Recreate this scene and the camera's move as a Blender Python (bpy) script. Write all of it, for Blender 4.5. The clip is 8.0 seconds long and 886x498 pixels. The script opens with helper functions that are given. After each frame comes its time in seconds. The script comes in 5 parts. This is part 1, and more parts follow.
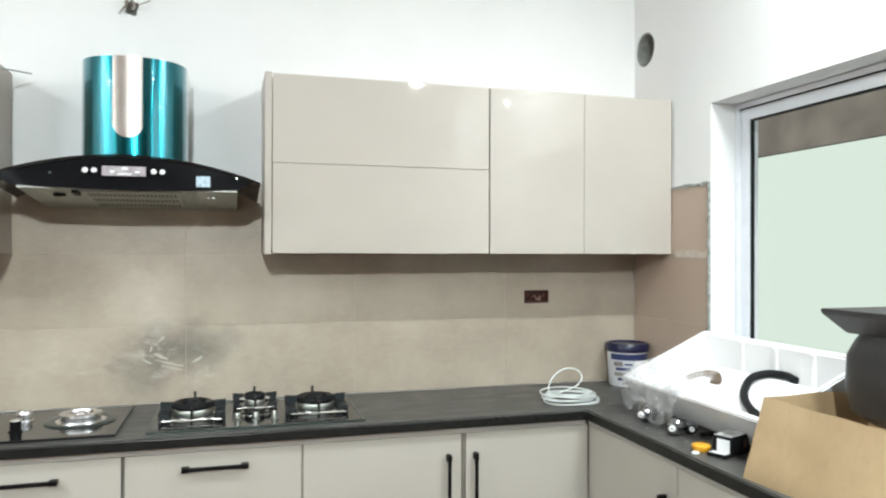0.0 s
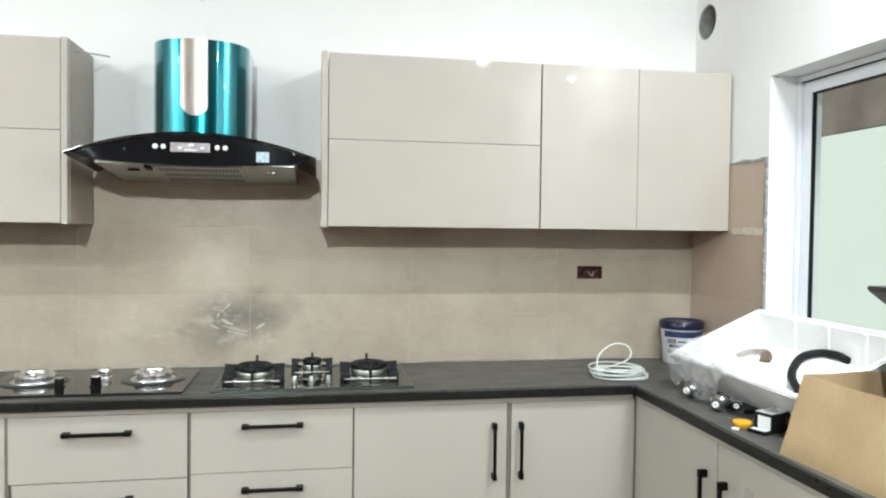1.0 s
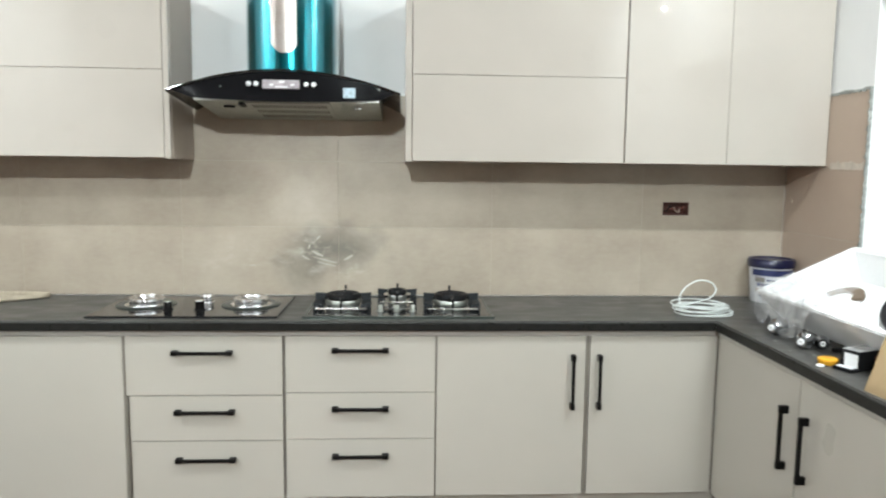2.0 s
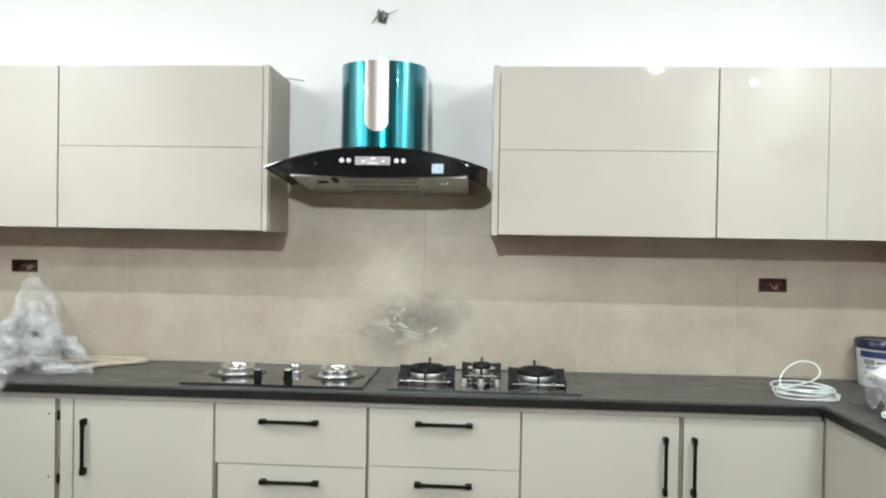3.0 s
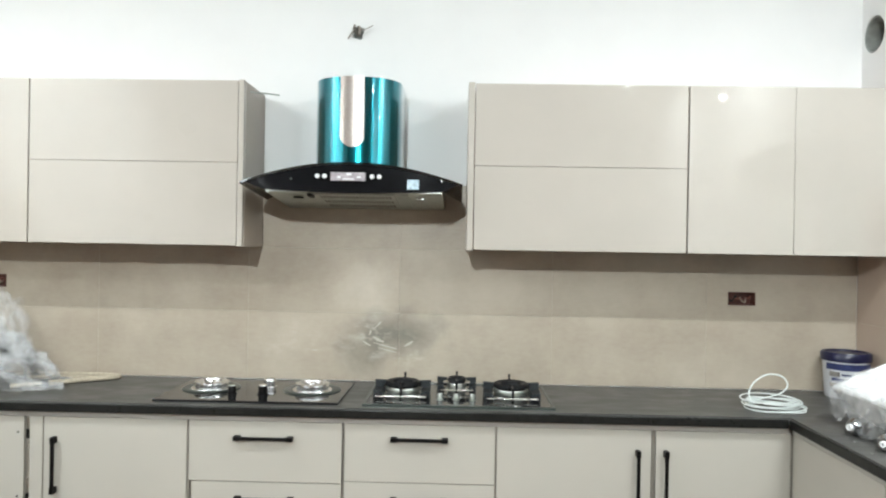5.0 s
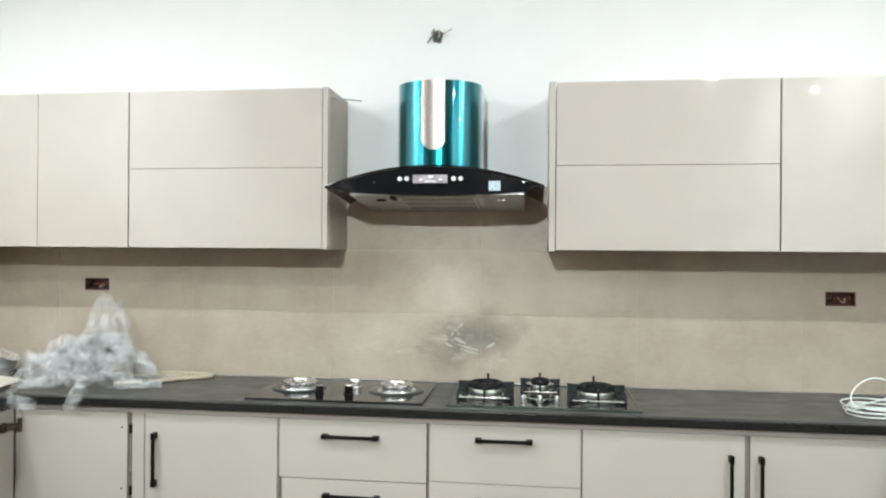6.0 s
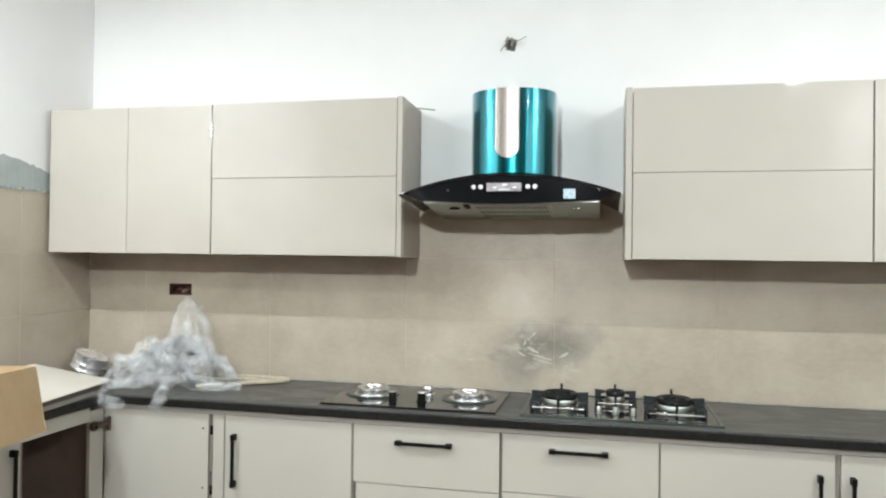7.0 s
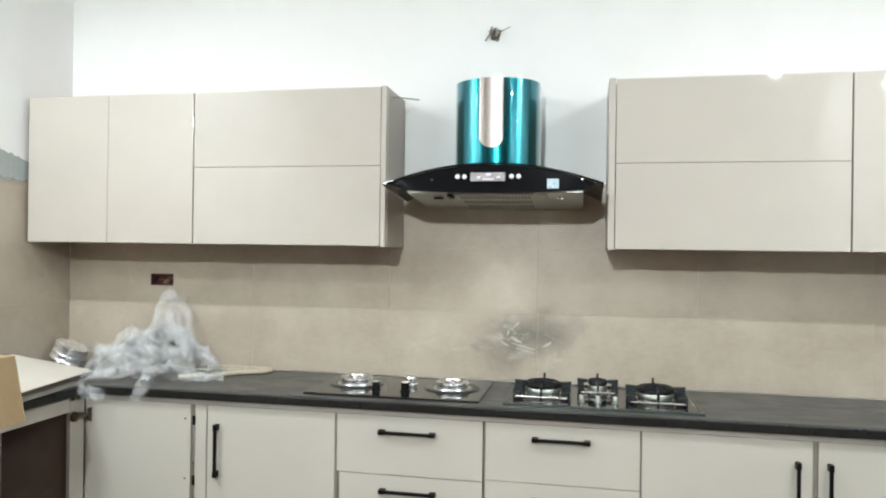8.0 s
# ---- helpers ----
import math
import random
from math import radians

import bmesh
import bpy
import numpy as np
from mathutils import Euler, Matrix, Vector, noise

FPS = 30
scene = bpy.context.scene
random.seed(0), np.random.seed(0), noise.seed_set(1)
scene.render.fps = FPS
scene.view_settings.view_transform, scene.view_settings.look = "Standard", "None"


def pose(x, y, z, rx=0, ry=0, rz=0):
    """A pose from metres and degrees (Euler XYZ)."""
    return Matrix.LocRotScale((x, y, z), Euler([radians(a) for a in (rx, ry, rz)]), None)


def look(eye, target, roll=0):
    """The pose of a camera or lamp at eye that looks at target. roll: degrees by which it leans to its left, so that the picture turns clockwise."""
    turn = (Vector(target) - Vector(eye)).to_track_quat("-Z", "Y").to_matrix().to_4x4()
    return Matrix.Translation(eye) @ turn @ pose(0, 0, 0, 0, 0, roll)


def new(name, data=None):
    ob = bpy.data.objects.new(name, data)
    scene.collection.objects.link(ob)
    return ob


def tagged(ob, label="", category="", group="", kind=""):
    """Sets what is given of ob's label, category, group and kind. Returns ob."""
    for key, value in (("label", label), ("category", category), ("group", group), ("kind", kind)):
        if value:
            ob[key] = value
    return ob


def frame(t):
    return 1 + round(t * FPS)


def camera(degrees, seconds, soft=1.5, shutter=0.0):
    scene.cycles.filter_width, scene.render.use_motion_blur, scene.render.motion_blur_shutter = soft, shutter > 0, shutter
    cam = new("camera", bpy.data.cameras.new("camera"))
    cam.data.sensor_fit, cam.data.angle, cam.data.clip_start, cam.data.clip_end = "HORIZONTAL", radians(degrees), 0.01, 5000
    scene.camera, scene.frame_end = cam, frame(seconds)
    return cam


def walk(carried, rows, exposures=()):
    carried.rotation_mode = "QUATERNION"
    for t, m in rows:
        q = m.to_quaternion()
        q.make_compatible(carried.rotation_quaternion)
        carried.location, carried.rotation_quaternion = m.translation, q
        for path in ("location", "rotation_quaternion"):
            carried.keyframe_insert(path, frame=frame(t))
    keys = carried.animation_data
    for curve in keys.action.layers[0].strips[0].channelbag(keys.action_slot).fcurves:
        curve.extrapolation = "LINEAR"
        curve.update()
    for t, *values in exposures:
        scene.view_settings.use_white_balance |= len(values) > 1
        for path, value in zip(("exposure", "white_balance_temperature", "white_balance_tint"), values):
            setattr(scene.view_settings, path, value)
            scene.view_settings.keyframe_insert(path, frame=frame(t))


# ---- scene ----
cam = camera(63.2, 8.0, soft=2.05, shutter=0.3)
PATH = [
    (0, (0.357, -3.235, 1.541), (0.913, -1.314, 1.547), 0.15),
    (0.2, (0.384, -3.261, 1.544), (0.868, -1.321, 1.533), 0.2),
    (0.5, (0.424, -3.289, 1.525), (0.842, -1.333, 1.519), 0.4),
    (0.7, (0.437, -3.299, 1.532), (0.826, -1.338, 1.501), 0.5),
    (1, (0.45, -3.331, 1.525), (0.798, -1.362, 1.469), 0.7),
    (1.2, (0.437, -3.365, 1.523), (0.758, -1.392, 1.447), 0.8),
    (1.3, (0.458, -3.369, 1.509), (0.748, -1.393, 1.405), 0.7),
    (1.5, (0.469, -3.378, 1.497), (0.712, -1.4, 1.325), 0.5),
    (1.7, (0.465, -3.371, 1.516), (0.671, -1.393, 1.302), 0.6),
    (1.8, (0.461, -3.375, 1.513), (0.653, -1.396, 1.295), 0.6),
    (2, (0.464, -3.388, 1.498), (0.574, -1.403, 1.277), 0.7),
    (2.2, (0.456, -3.393, 1.488), (0.492, -1.404, 1.283), 0.8),
    (3.3, (0.446, -3.391, 1.505), (0.317, -1.395, 1.511), 1.0),
    (3.5, (0.448, -3.401, 1.508), (0.336, -1.404, 1.504), 1.0),
    (3.7, (0.439, -3.406, 1.532), (0.381, -1.407, 1.523), 1.5),
    (4, (0.453, -3.411, 1.501), (0.446, -1.411, 1.533), 1.6),
    (4.2, (0.45, -3.408, 1.509), (0.492, -1.409, 1.534), 1.9),
    (5.3, (0.438, -3.412, 1.539), (0.325, -1.416, 1.533), 0.5),
    (5.5, (0.424, -3.419, 1.533), (0.268, -1.425, 1.543), 0.3),
    (5.8, (0.419, -3.41, 1.521), (0.213, -1.421, 1.54), 0.4),
    (6, (0.413, -3.416, 1.526), (0.159, -1.432, 1.53), 0.4),
    (6.2, (0.408, -3.421, 1.521), (0.132, -1.44, 1.532), 0.6),
    (6.5, (0.408, -3.421, 1.525), (0.079, -1.448, 1.544), 0.8),
    (6.8, (0.382, -3.429, 1.515), (0.003, -1.466, 1.549), 0.7),
    (7, (0.384, -3.418, 1.527), (-0.052, -1.466, 1.551), 0.7),
    (7.2, (0.376, -3.432, 1.516), (-0.075, -1.484, 1.539), 0.7),
    (7.5, (0.388, -3.422, 1.511), (-0.036, -1.467, 1.513), 1.0),
    (7.7, (0.381, -3.422, 1.507), (-0.016, -1.462, 1.513), 1.0),
    (8, (0.385, -3.419, 1.51), (-0.007, -1.458, 1.517), 0.8),
]
walk(cam, [(t, look(eye, target, roll)) for t, eye, target, roll in PATH])

# ---- world and lights ----
world = bpy.data.worlds.new("world")
scene.world = world
world.use_nodes = True
wn = world.node_tree
sky = wn.nodes.new("ShaderNodeTexSky")
sky.sky_type = "NISHITA"
sky.sun_disc = False
sky.sun_elevation, sky.sun_rotation = radians(46), radians(-70)
wn.links.new(sky.outputs[0], wn.nodes["Background"].inputs[0])
wn.nodes["Background"].inputs[1].default_value = 0.15

sun = new("sun", bpy.data.lights.new("sun", "SUN"))
sun.data.energy, sun.data.angle, sun.data.color = 4.0, radians(0.5), (1.0, 0.96, 0.9)
sun.matrix_world = look((-5, -5, 10), (4.6, -1.5, 1))


def lamp(name, place, aim, size, watts, colour=(1.0, 0.97, 0.93), spread=180):
    ob = new(name, bpy.data.lights.new(name, "AREA"))
    ob.data.shape, ob.data.size, ob.data.energy, ob.data.color = "DISK", size, watts, colour
    ob.data.spread = radians(spread)
    ob.matrix_world = look(place, aim)
    return ob


COOL = (0.902, 0.985, 1.0)
lamp("ceiling_lamp", (-0.12, -5.2, 2.95), (0.0, -1.0, 1.2), 0.18, 90, COOL, 135)
lamp("wall_lamp", (2.26, -2.33, 2.62), (0.2, -0.3, 1.1), 0.02, 1.5, COOL)
lamp("wall_lamp", (-2.31, -2.70, 2.85), (-0.2, -0.3, 1.1), 0.025, 2.2, COOL)
# the west one is an added, unseen lamp, set clear of the doors' reflections
for x, y, watts in ((1.85, -3.42, 26), (-1.85, -2.95, 32)):
    lamp("downlight", (x, y, 2.97), (x, y + 0.05, 0), 0.08, watts, COOL)
for x, watts in ((2.02, 49), (-2.02, 49)):
    strip_light = lamp("strip_light", (x, -1.85, 2.97), (x, -1.80, 0), 0.5, watts, COOL)
    strip_light.data.shape, strip_light.data.size_y = "RECTANGLE", 0.14
scene.view_settings.exposure = 0.0


# ---- mesh helpers ----
def empty(name, x, y, z, **tags):
    ob = new(name)
    ob.location = (x, y, z)
    ob.empty_display_size = 0.05
    return tagged(ob, **tags)


def mesh_of(name, bm, material, smooth=False):
    for f in bm.faces:
        f.smooth = smooth
    if smooth:
        for e in bm.edges:
            if len(e.link_faces) == 2 and e.calc_face_angle(0.0) > radians(40):
                e.smooth = False
    me = bpy.data.meshes.new(name)
    bm.to_mesh(me)
    bm.free()
    me.materials.append(material)
    return me


def solid(name, bm, material, smooth=False, **tags):
    """A top-level thing of one mesh."""
    return tagged(new(name, mesh_of(name, bm, material, smooth)), **tags)


def part(name, bm, material, parent, label="", smooth=False):
    """One mesh under a thing or a part; bm is in world coordinates."""
    root = parent
    while root.parent:
        root = root.parent
    bmesh.ops.translate(bm, vec=-root.location, verts=bm.verts)
    ob = new(name, mesh_of(name, bm, material, smooth))
    ob.parent = parent
    return tagged(ob, label=label) if label else ob


def box(x0, x1, y0, y1, z0, z1, bevel=0.0, bm=None, segs=2):
    own = bmesh.new()
    bmesh.ops.create_cube(own, size=1, matrix=Matrix.Translation(((x0 + x1) / 2, (y0 + y1) / 2, (z0 + z1) / 2)) @ Matrix.Diagonal((x1 - x0, y1 - y0, z1 - z0, 1)))
    if bevel:
        bmesh.ops.bevel(own, geom=own.edges[:], offset=bevel, segments=segs, profile=0.5, affect="EDGES")
    return own if bm is None else merge(bm, own)


def merge(bm, other):
    me = bpy.data.meshes.new("tmp")
    other.to_mesh(me)
    other.free()
    bm.from_mesh(me)
    bpy.data.meshes.remove(me)
    return bm


def moved(bm, m):
    bmesh.ops.transform(bm, matrix=m, verts=bm.verts)
    return bm


def lathe(profile, place=(0, 0, 0), n=32, bm=None):
    """Turns (radius, height) pairs about the upright axis through place."""
    own = bmesh.new()
    rings = []
    for r, h in profile:
        if r < 1e-5:
            rings.append([own.verts.new((0, 0, h))])
        else:
            rings.append([own.verts.new((r * math.cos(2 * math.pi * k / n), r * math.sin(2 * math.pi * k / n), h)) for k in range(n)])
    for a, b in zip(rings, rings[1:]):
        for k in range(n):
            quad = [a[k % len(a)], a[(k + 1) % len(a)], b[(k + 1) % len(b)], b[k % len(b)]]
            quad = list(dict.fromkeys(quad))
            if len(quad) > 2:
                own.faces.new(quad)
    bmesh.ops.recalc_face_normals(own, faces=own.faces)
    bmesh.ops.translate(own, vec=Vector(place), verts=own.verts)
    return own if bm is None else merge(bm, own)


def tube(points, radius, n=10, bm=None, closed=False):
    """A round tube along a line of points."""
    own = bmesh.new()
    pts = [Vector(p) for p in points]
    rings = []
    up = Vector((0, 0, 1))
    for k, p in enumerate(pts):
        d = (pts[min(k + 1, len(pts) - 1)] - pts[max(k - 1, 0)]).normalized()
        side = d.cross(up)
        side = side.normalized() if side.length > 1e-3 else Vector((1, 0, 0))
        top = side.cross(d).normalized()
        rings.append([own.verts.new(p + radius * (math.cos(2 * math.pi * j / n) * side + math.sin(2 * math.pi * j / n) * top)) for j in range(n)])
    for a, b in zip(rings, rings[1:]):
        for j in range(n):
            own.faces.new([a[j], a[(j + 1) % n], b[(j + 1) % n], b[j]])
    own.faces.new(rings[0][::-1])
    own.faces.new(rings[-1])
    return own if bm is None else merge(bm, own)


def spline(points, steps=10):
    """A smooth line through the points."""
    p = [Vector(q) for q in points]
    p = [2 * p[0] - p[1], *p, 2 * p[-1] - p[-2]]
    out = []
    for a, b, c, d in zip(p, p[1:], p[2:], p[3:]):
        for s in range(steps):
            t = s / steps
            out.append(0.5 * (2 * b + (c - a) * t + (2 * a - 5 * b + 4 * c - d) * t * t + (3 * b - a - 3 * c + d) * t ** 3))
    return out + [p[-2]]


def holed(us, vs, holes, put, depth):
    """A slab over the rectangle us x vs, with rectangular holes; put(u, v, w) gives the place, w from 0 to depth."""
    us, vs = list(us), list(vs)
    for u0, u1, v0, v1 in holes:
        us += [u0, u1]
        vs += [v0, v1]
    us, vs = sorted(set(us)), sorted(set(vs))
    bm = bmesh.new()
    grid = {}

    def vert(i, j, w):
        if (i, j, w) not in grid:
            grid[i, j, w] = bm.verts.new(put(us[i], vs[j], w))
        return grid[i, j, w]

    def full(i, j):
        if not (0 <= i < len(us) - 1 and 0 <= j < len(vs) - 1):
            return False
        u, v = (us[i] + us[i + 1]) / 2, (vs[j] + vs[j + 1]) / 2
        return not any(u0 < u < u1 and v0 < v < v1 for u0, u1, v0, v1 in holes)

    for i in range(len(us) - 1):
        for j in range(len(vs) - 1):
            if not full(i, j):
                continue
            a, b, c, d = (i, j), (i + 1, j), (i + 1, j + 1), (i, j + 1)
            bm.faces.new([vert(*q, 0.0) for q in (a, b, c, d)])
            bm.faces.new([vert(*q, depth) for q in (d, c, b, a)])
            for (p, q, ni, nj) in ((a, b, i, j - 1), (b, c, i + 1, j), (c, d, i, j + 1), (d, a, i - 1, j)):
                if not full(ni, nj):
                    bm.faces.new([vert(*q, 0.0), vert(*p, 0.0), vert(*p, depth), vert(*q, depth)])
    bmesh.ops.recalc_face_normals(bm, faces=bm.faces)
    return bm


# ---- materials ----
class Mat:
    """A principled material with short ways to add nodes."""

    def __init__(self, name, colour, rough=0.5, metal=0.0, **more):
        self.m = bpy.data.materials.new(name)
        self.m.use_nodes = True
        self.t = self.m.node_tree
        self.b = self.t.nodes["Principled BSDF"]
        self.set("Base Color", (*colour, 1))
        self.set("Roughness", rough)
        self.set("Metallic", metal)
        for key, value in more.items():
            self.set(key.replace("_", " "), value)

    def set(self, key, value):
        self.b.inputs[key].default_value = value

    def node(self, kind, **values):
        n = self.t.nodes.new(kind)
        for key, value in values.items():
            n.inputs[key.replace("_", " ")].default_value = value
        return n

    def link(self, a, b):
        self.t.links.new(a, b)

    def place(self):
        return self.t.nodes.new("ShaderNodeNewGeometry").outputs["Position"]

    def noise(self, scale, detail=4.0, rough=0.55, stretch=None):
        n = self.node("ShaderNodeTexNoise", Scale=scale, Detail=detail, Roughness=rough)
        source = self.place()
        if stretch:
            mp = self.node("ShaderNodeMapping")
            mp.inputs["Scale"].default_value = stretch
            self.link(source, mp.inputs["Vector"])
            source = mp.outputs[0]
        self.link(source, n.inputs["Vector"])
        return n.outputs["Fac"]

    def ramp(self, fac, low, high, a=0.0, b=1.0):
        n = self.node("ShaderNodeMapRange")
        for k, v in zip(("From Min", "From Max", "To Min", "To Max"), (low, high, a, b)):
            n.inputs[k].default_value = v
        self.link(fac, n.inputs["Value"])
        return n.outputs[0]

    def math(self, op, a, b):
        n = self.t.nodes.new("ShaderNodeMath")
        n.operation = op
        for v, s in ((a, n.inputs[0]), (b, n.inputs[1])):
            if isinstance(v, (int, float)):
                s.default_value = v
            else:
                self.link(v, s)
        return n.outputs[0]

    def mix(self, fac, a, b):
        n = self.t.nodes.new("ShaderNodeMix")
        n.data_type = "RGBA"
        for v, s in ((fac, n.inputs["Factor"]), (a, n.inputs["A"]), (b, n.inputs["B"])):
            if isinstance(v, tuple):
                s.default_value = (*v, 1)
            elif isinstance(v, (int, float)):
                s.default_value = v
            else:
                self.link(v, s)
        return n.outputs["Result"]

    def colour(self, socket):
        self.link(socket, self.b.inputs["Base Color"])
        return self

    def bump(self, fac, strength, dist=0.002):
        n = self.node("ShaderNodeBump", Strength=strength, Distance=dist)
        self.link(fac, n.inputs["Height"])
        self.link(n.outputs[0], self.b.inputs["Normal"])
        return self

    def rough(self, socket):
        self.link(socket, self.b.inputs["Roughness"])
        return self


def plain(name, colour, rough=0.5, metal=0.0, vary=0.12, scale=14.0, bump=0.0, **more):
    m = Mat(name, colour, rough, metal, **more)
    dark = tuple(c * (1 - vary) for c in colour)
    lite = tuple(min(1, c * (1 + vary)) for c in colour)
    n = m.noise(scale, 5)
    m.colour(m.mix(m.ramp(n, 0.3, 0.7), dark, lite))
    wear = m.noise(scale * 0.7, 3)
    m.rough(m.ramp(wear, 0.3, 0.7, max(0.02, rough * 0.9), min(1, rough * 1.1)))
    if bump:
        m.bump(m.noise(scale * 8, 3), bump)
    return m.m


def cardboard():
    """Brown board with faint flutes, scuffs and paler rubbed patches."""
    m = Mat("cardboard", (0.42, 0.305, 0.175), 0.85, Specular_IOR_Level=0.3)
    base = m.mix(m.ramp(m.noise(5, 5, 0.6), 0.3, 0.7), (0.385, 0.275, 0.155), (0.455, 0.335, 0.198))
    fibre = m.noise(70, 4, 0.6, (1, 1, 0.25))
    base = m.mix(m.ramp(fibre, 0.5, 0.75, 0.0, 0.22), base, (0.29, 0.205, 0.115))
    base = m.mix(m.ramp(m.noise(13, 6, 0.7), 0.62, 0.74, 0.0, 0.4), base, (0.52, 0.40, 0.26))
    return m.colour(base).bump(fibre, 0.15).m


def dusty_granite():
    """Dark stone with fine speckle under patches of builders' dust."""
    m = Mat("dusty_dark_granite", (0.05, 0.048, 0.044), 0.34, Specular_IOR_Level=0.4)
    speck = m.noise(160, 3, 0.7)
    dust = m.noise(4.5, 6, 0.6, (1, 1.6, 1))
    swipe = m.noise(9, 4, 0.6, (0.6, 3, 1))
    stone = m.mix(m.ramp(speck, 0.35, 0.7), (0.029, 0.028, 0.027), (0.066, 0.063, 0.058))
    film = m.math("MULTIPLY", m.ramp(dust, 0.38, 0.68, 0.10, 0.7), m.ramp(swipe, 0.3, 0.65, 0.5, 1.0))
    m.colour(m.mix(film, stone, (0.145, 0.142, 0.130)))
    m.rough(m.ramp(film, 0.0, 0.5, 0.27, 0.55))
    return m.bump(speck, 0.03).m


paint = plain("white_wall_paint", (0.80, 0.80, 0.79), 0.7, vary=0.02, scale=3, bump=0.12)
ceiling_paint = plain("ceiling_paint", (0.80, 0.80, 0.78), 0.8, vary=0.02, scale=3)
floor_mat = plain("brown_floor", (0.15, 0.086, 0.055), 0.35, vary=0.15, scale=4)
laminate = plain("beige_gloss_laminate", (0.442, 0.404, 0.357), 0.3, vary=0.02, scale=5, Specular_IOR_Level=0.06, Coat_Weight=1.0, Coat_Roughness=0.03)
laminate_base = plain("cream_laminate", (0.445, 0.42, 0.37), 0.3, vary=0.02, scale=3, Coat_Weight=0.5, Coat_Roughness=0.1)
carcass = plain("brown_carcass_board", (0.30, 0.14, 0.075), 0.5, vary=0.1, scale=10)
edge_dark = plain("brown_edge_band", (0.07, 0.045, 0.036), 0.4, vary=0.1)
granite = dusty_granite()
alu = plain("aluminium", (0.62, 0.60, 0.57), 0.28, 1.0, vary=0.04, scale=3)
reveal = plain("grey_beige_edge", (0.27, 0.245, 0.21), 0.5, vary=0.1)
chrome = plain("chrome", (0.90, 0.90, 0.91), 0.1, 1.0, vary=0.05)
burner_steel = plain("burner_steel", (0.74, 0.74, 0.75), 0.24, 1.0, vary=0.05)
dull_chrome = plain("dull_chrome", (0.42, 0.43, 0.45), 0.16, 1.0, vary=0.1)
steel = plain("brushed_steel", (0.42, 0.44, 0.41), 0.42, 1.0, vary=0.08, scale=40)
black = plain("black_metal", (0.004, 0.0035, 0.0035), 0.45, vary=0.2, scale=30, Specular_IOR_Level=0.12)
# worktop edge: stone colour darkened to hold the front's shade and dark reflection
polished = plain("polished_granite_shaded_edge", (0.013, 0.013, 0.012), 0.3, vary=0.3, scale=38, Specular_IOR_Level=0.2)
dark_rim = plain("dark_glass_edge", (0.055, 0.068, 0.062), 0.3, 0.5, vary=0.1)
back_wall_paint = plain("beige_wall_paint", (0.26, 0.19, 0.138), 0.8, vary=0.04, scale=3)
slate = plain("slate_enamel", (0.017, 0.020, 0.022), 0.5, vary=0.15, scale=50, Specular_IOR_Level=0.25)
iron = plain("cast_iron", (0.006, 0.006, 0.007), 0.55, vary=0.2, scale=60, bump=0.1, Specular_IOR_Level=0.25)
black_glass = plain("black_glass", (0.010, 0.010, 0.011), 0.06, vary=0.1)
mortar = plain("grey_cement", (0.28, 0.29, 0.27), 0.9, vary=0.25, scale=20, bump=0.6)
card = cardboard()
foam = plain("white_foam", (0.82, 0.82, 0.82), 0.75, vary=0.02, scale=90, bump=0.3)
upvc = plain("white_window_frame", (0.74, 0.76, 0.80), 0.35, vary=0.03)
rubber = plain("black_rubber", (0.008, 0.008, 0.009), 0.6, vary=0.2, Specular_IOR_Level=0.2)


def tile_material(name="beige_stone_tile", tint=None):
    m = Mat(name, (0.45, 0.38, 0.30), 0.42)
    info = m.t.nodes.new("ShaderNodeObjectInfo")
    cloud = m.noise(1.9, 6, 0.62)
    grain = m.noise(26, 5, 0.6, (1, 1, 2.2))
    base = m.mix(m.ramp(cloud, 0.34, 0.64), (0.315, 0.258, 0.200), (0.450, 0.392, 0.312))
    base = m.mix(m.ramp(grain, 0.3, 0.75, 0.0, 0.24), base, (0.52, 0.475, 0.395))
    base = m.mix(m.ramp(info.outputs["Random"], 0, 1, 0.0, 0.16), base, (0.34, 0.265, 0.205))
    if tint:
        base = m.mix(0.6, base, tint)
    m.colour(base)
    m.rough(m.ramp(grain, 0.3, 0.7, 0.32, 0.5))
    m.bump(grain, 0.08)
    return m


tile = tile_material().m
# east return tiles: warm bounced light painted in as a pinkish tint
tile_warm_lit = tile_material("warm_lit_stone_tile", (0.50, 0.37, 0.29)).m


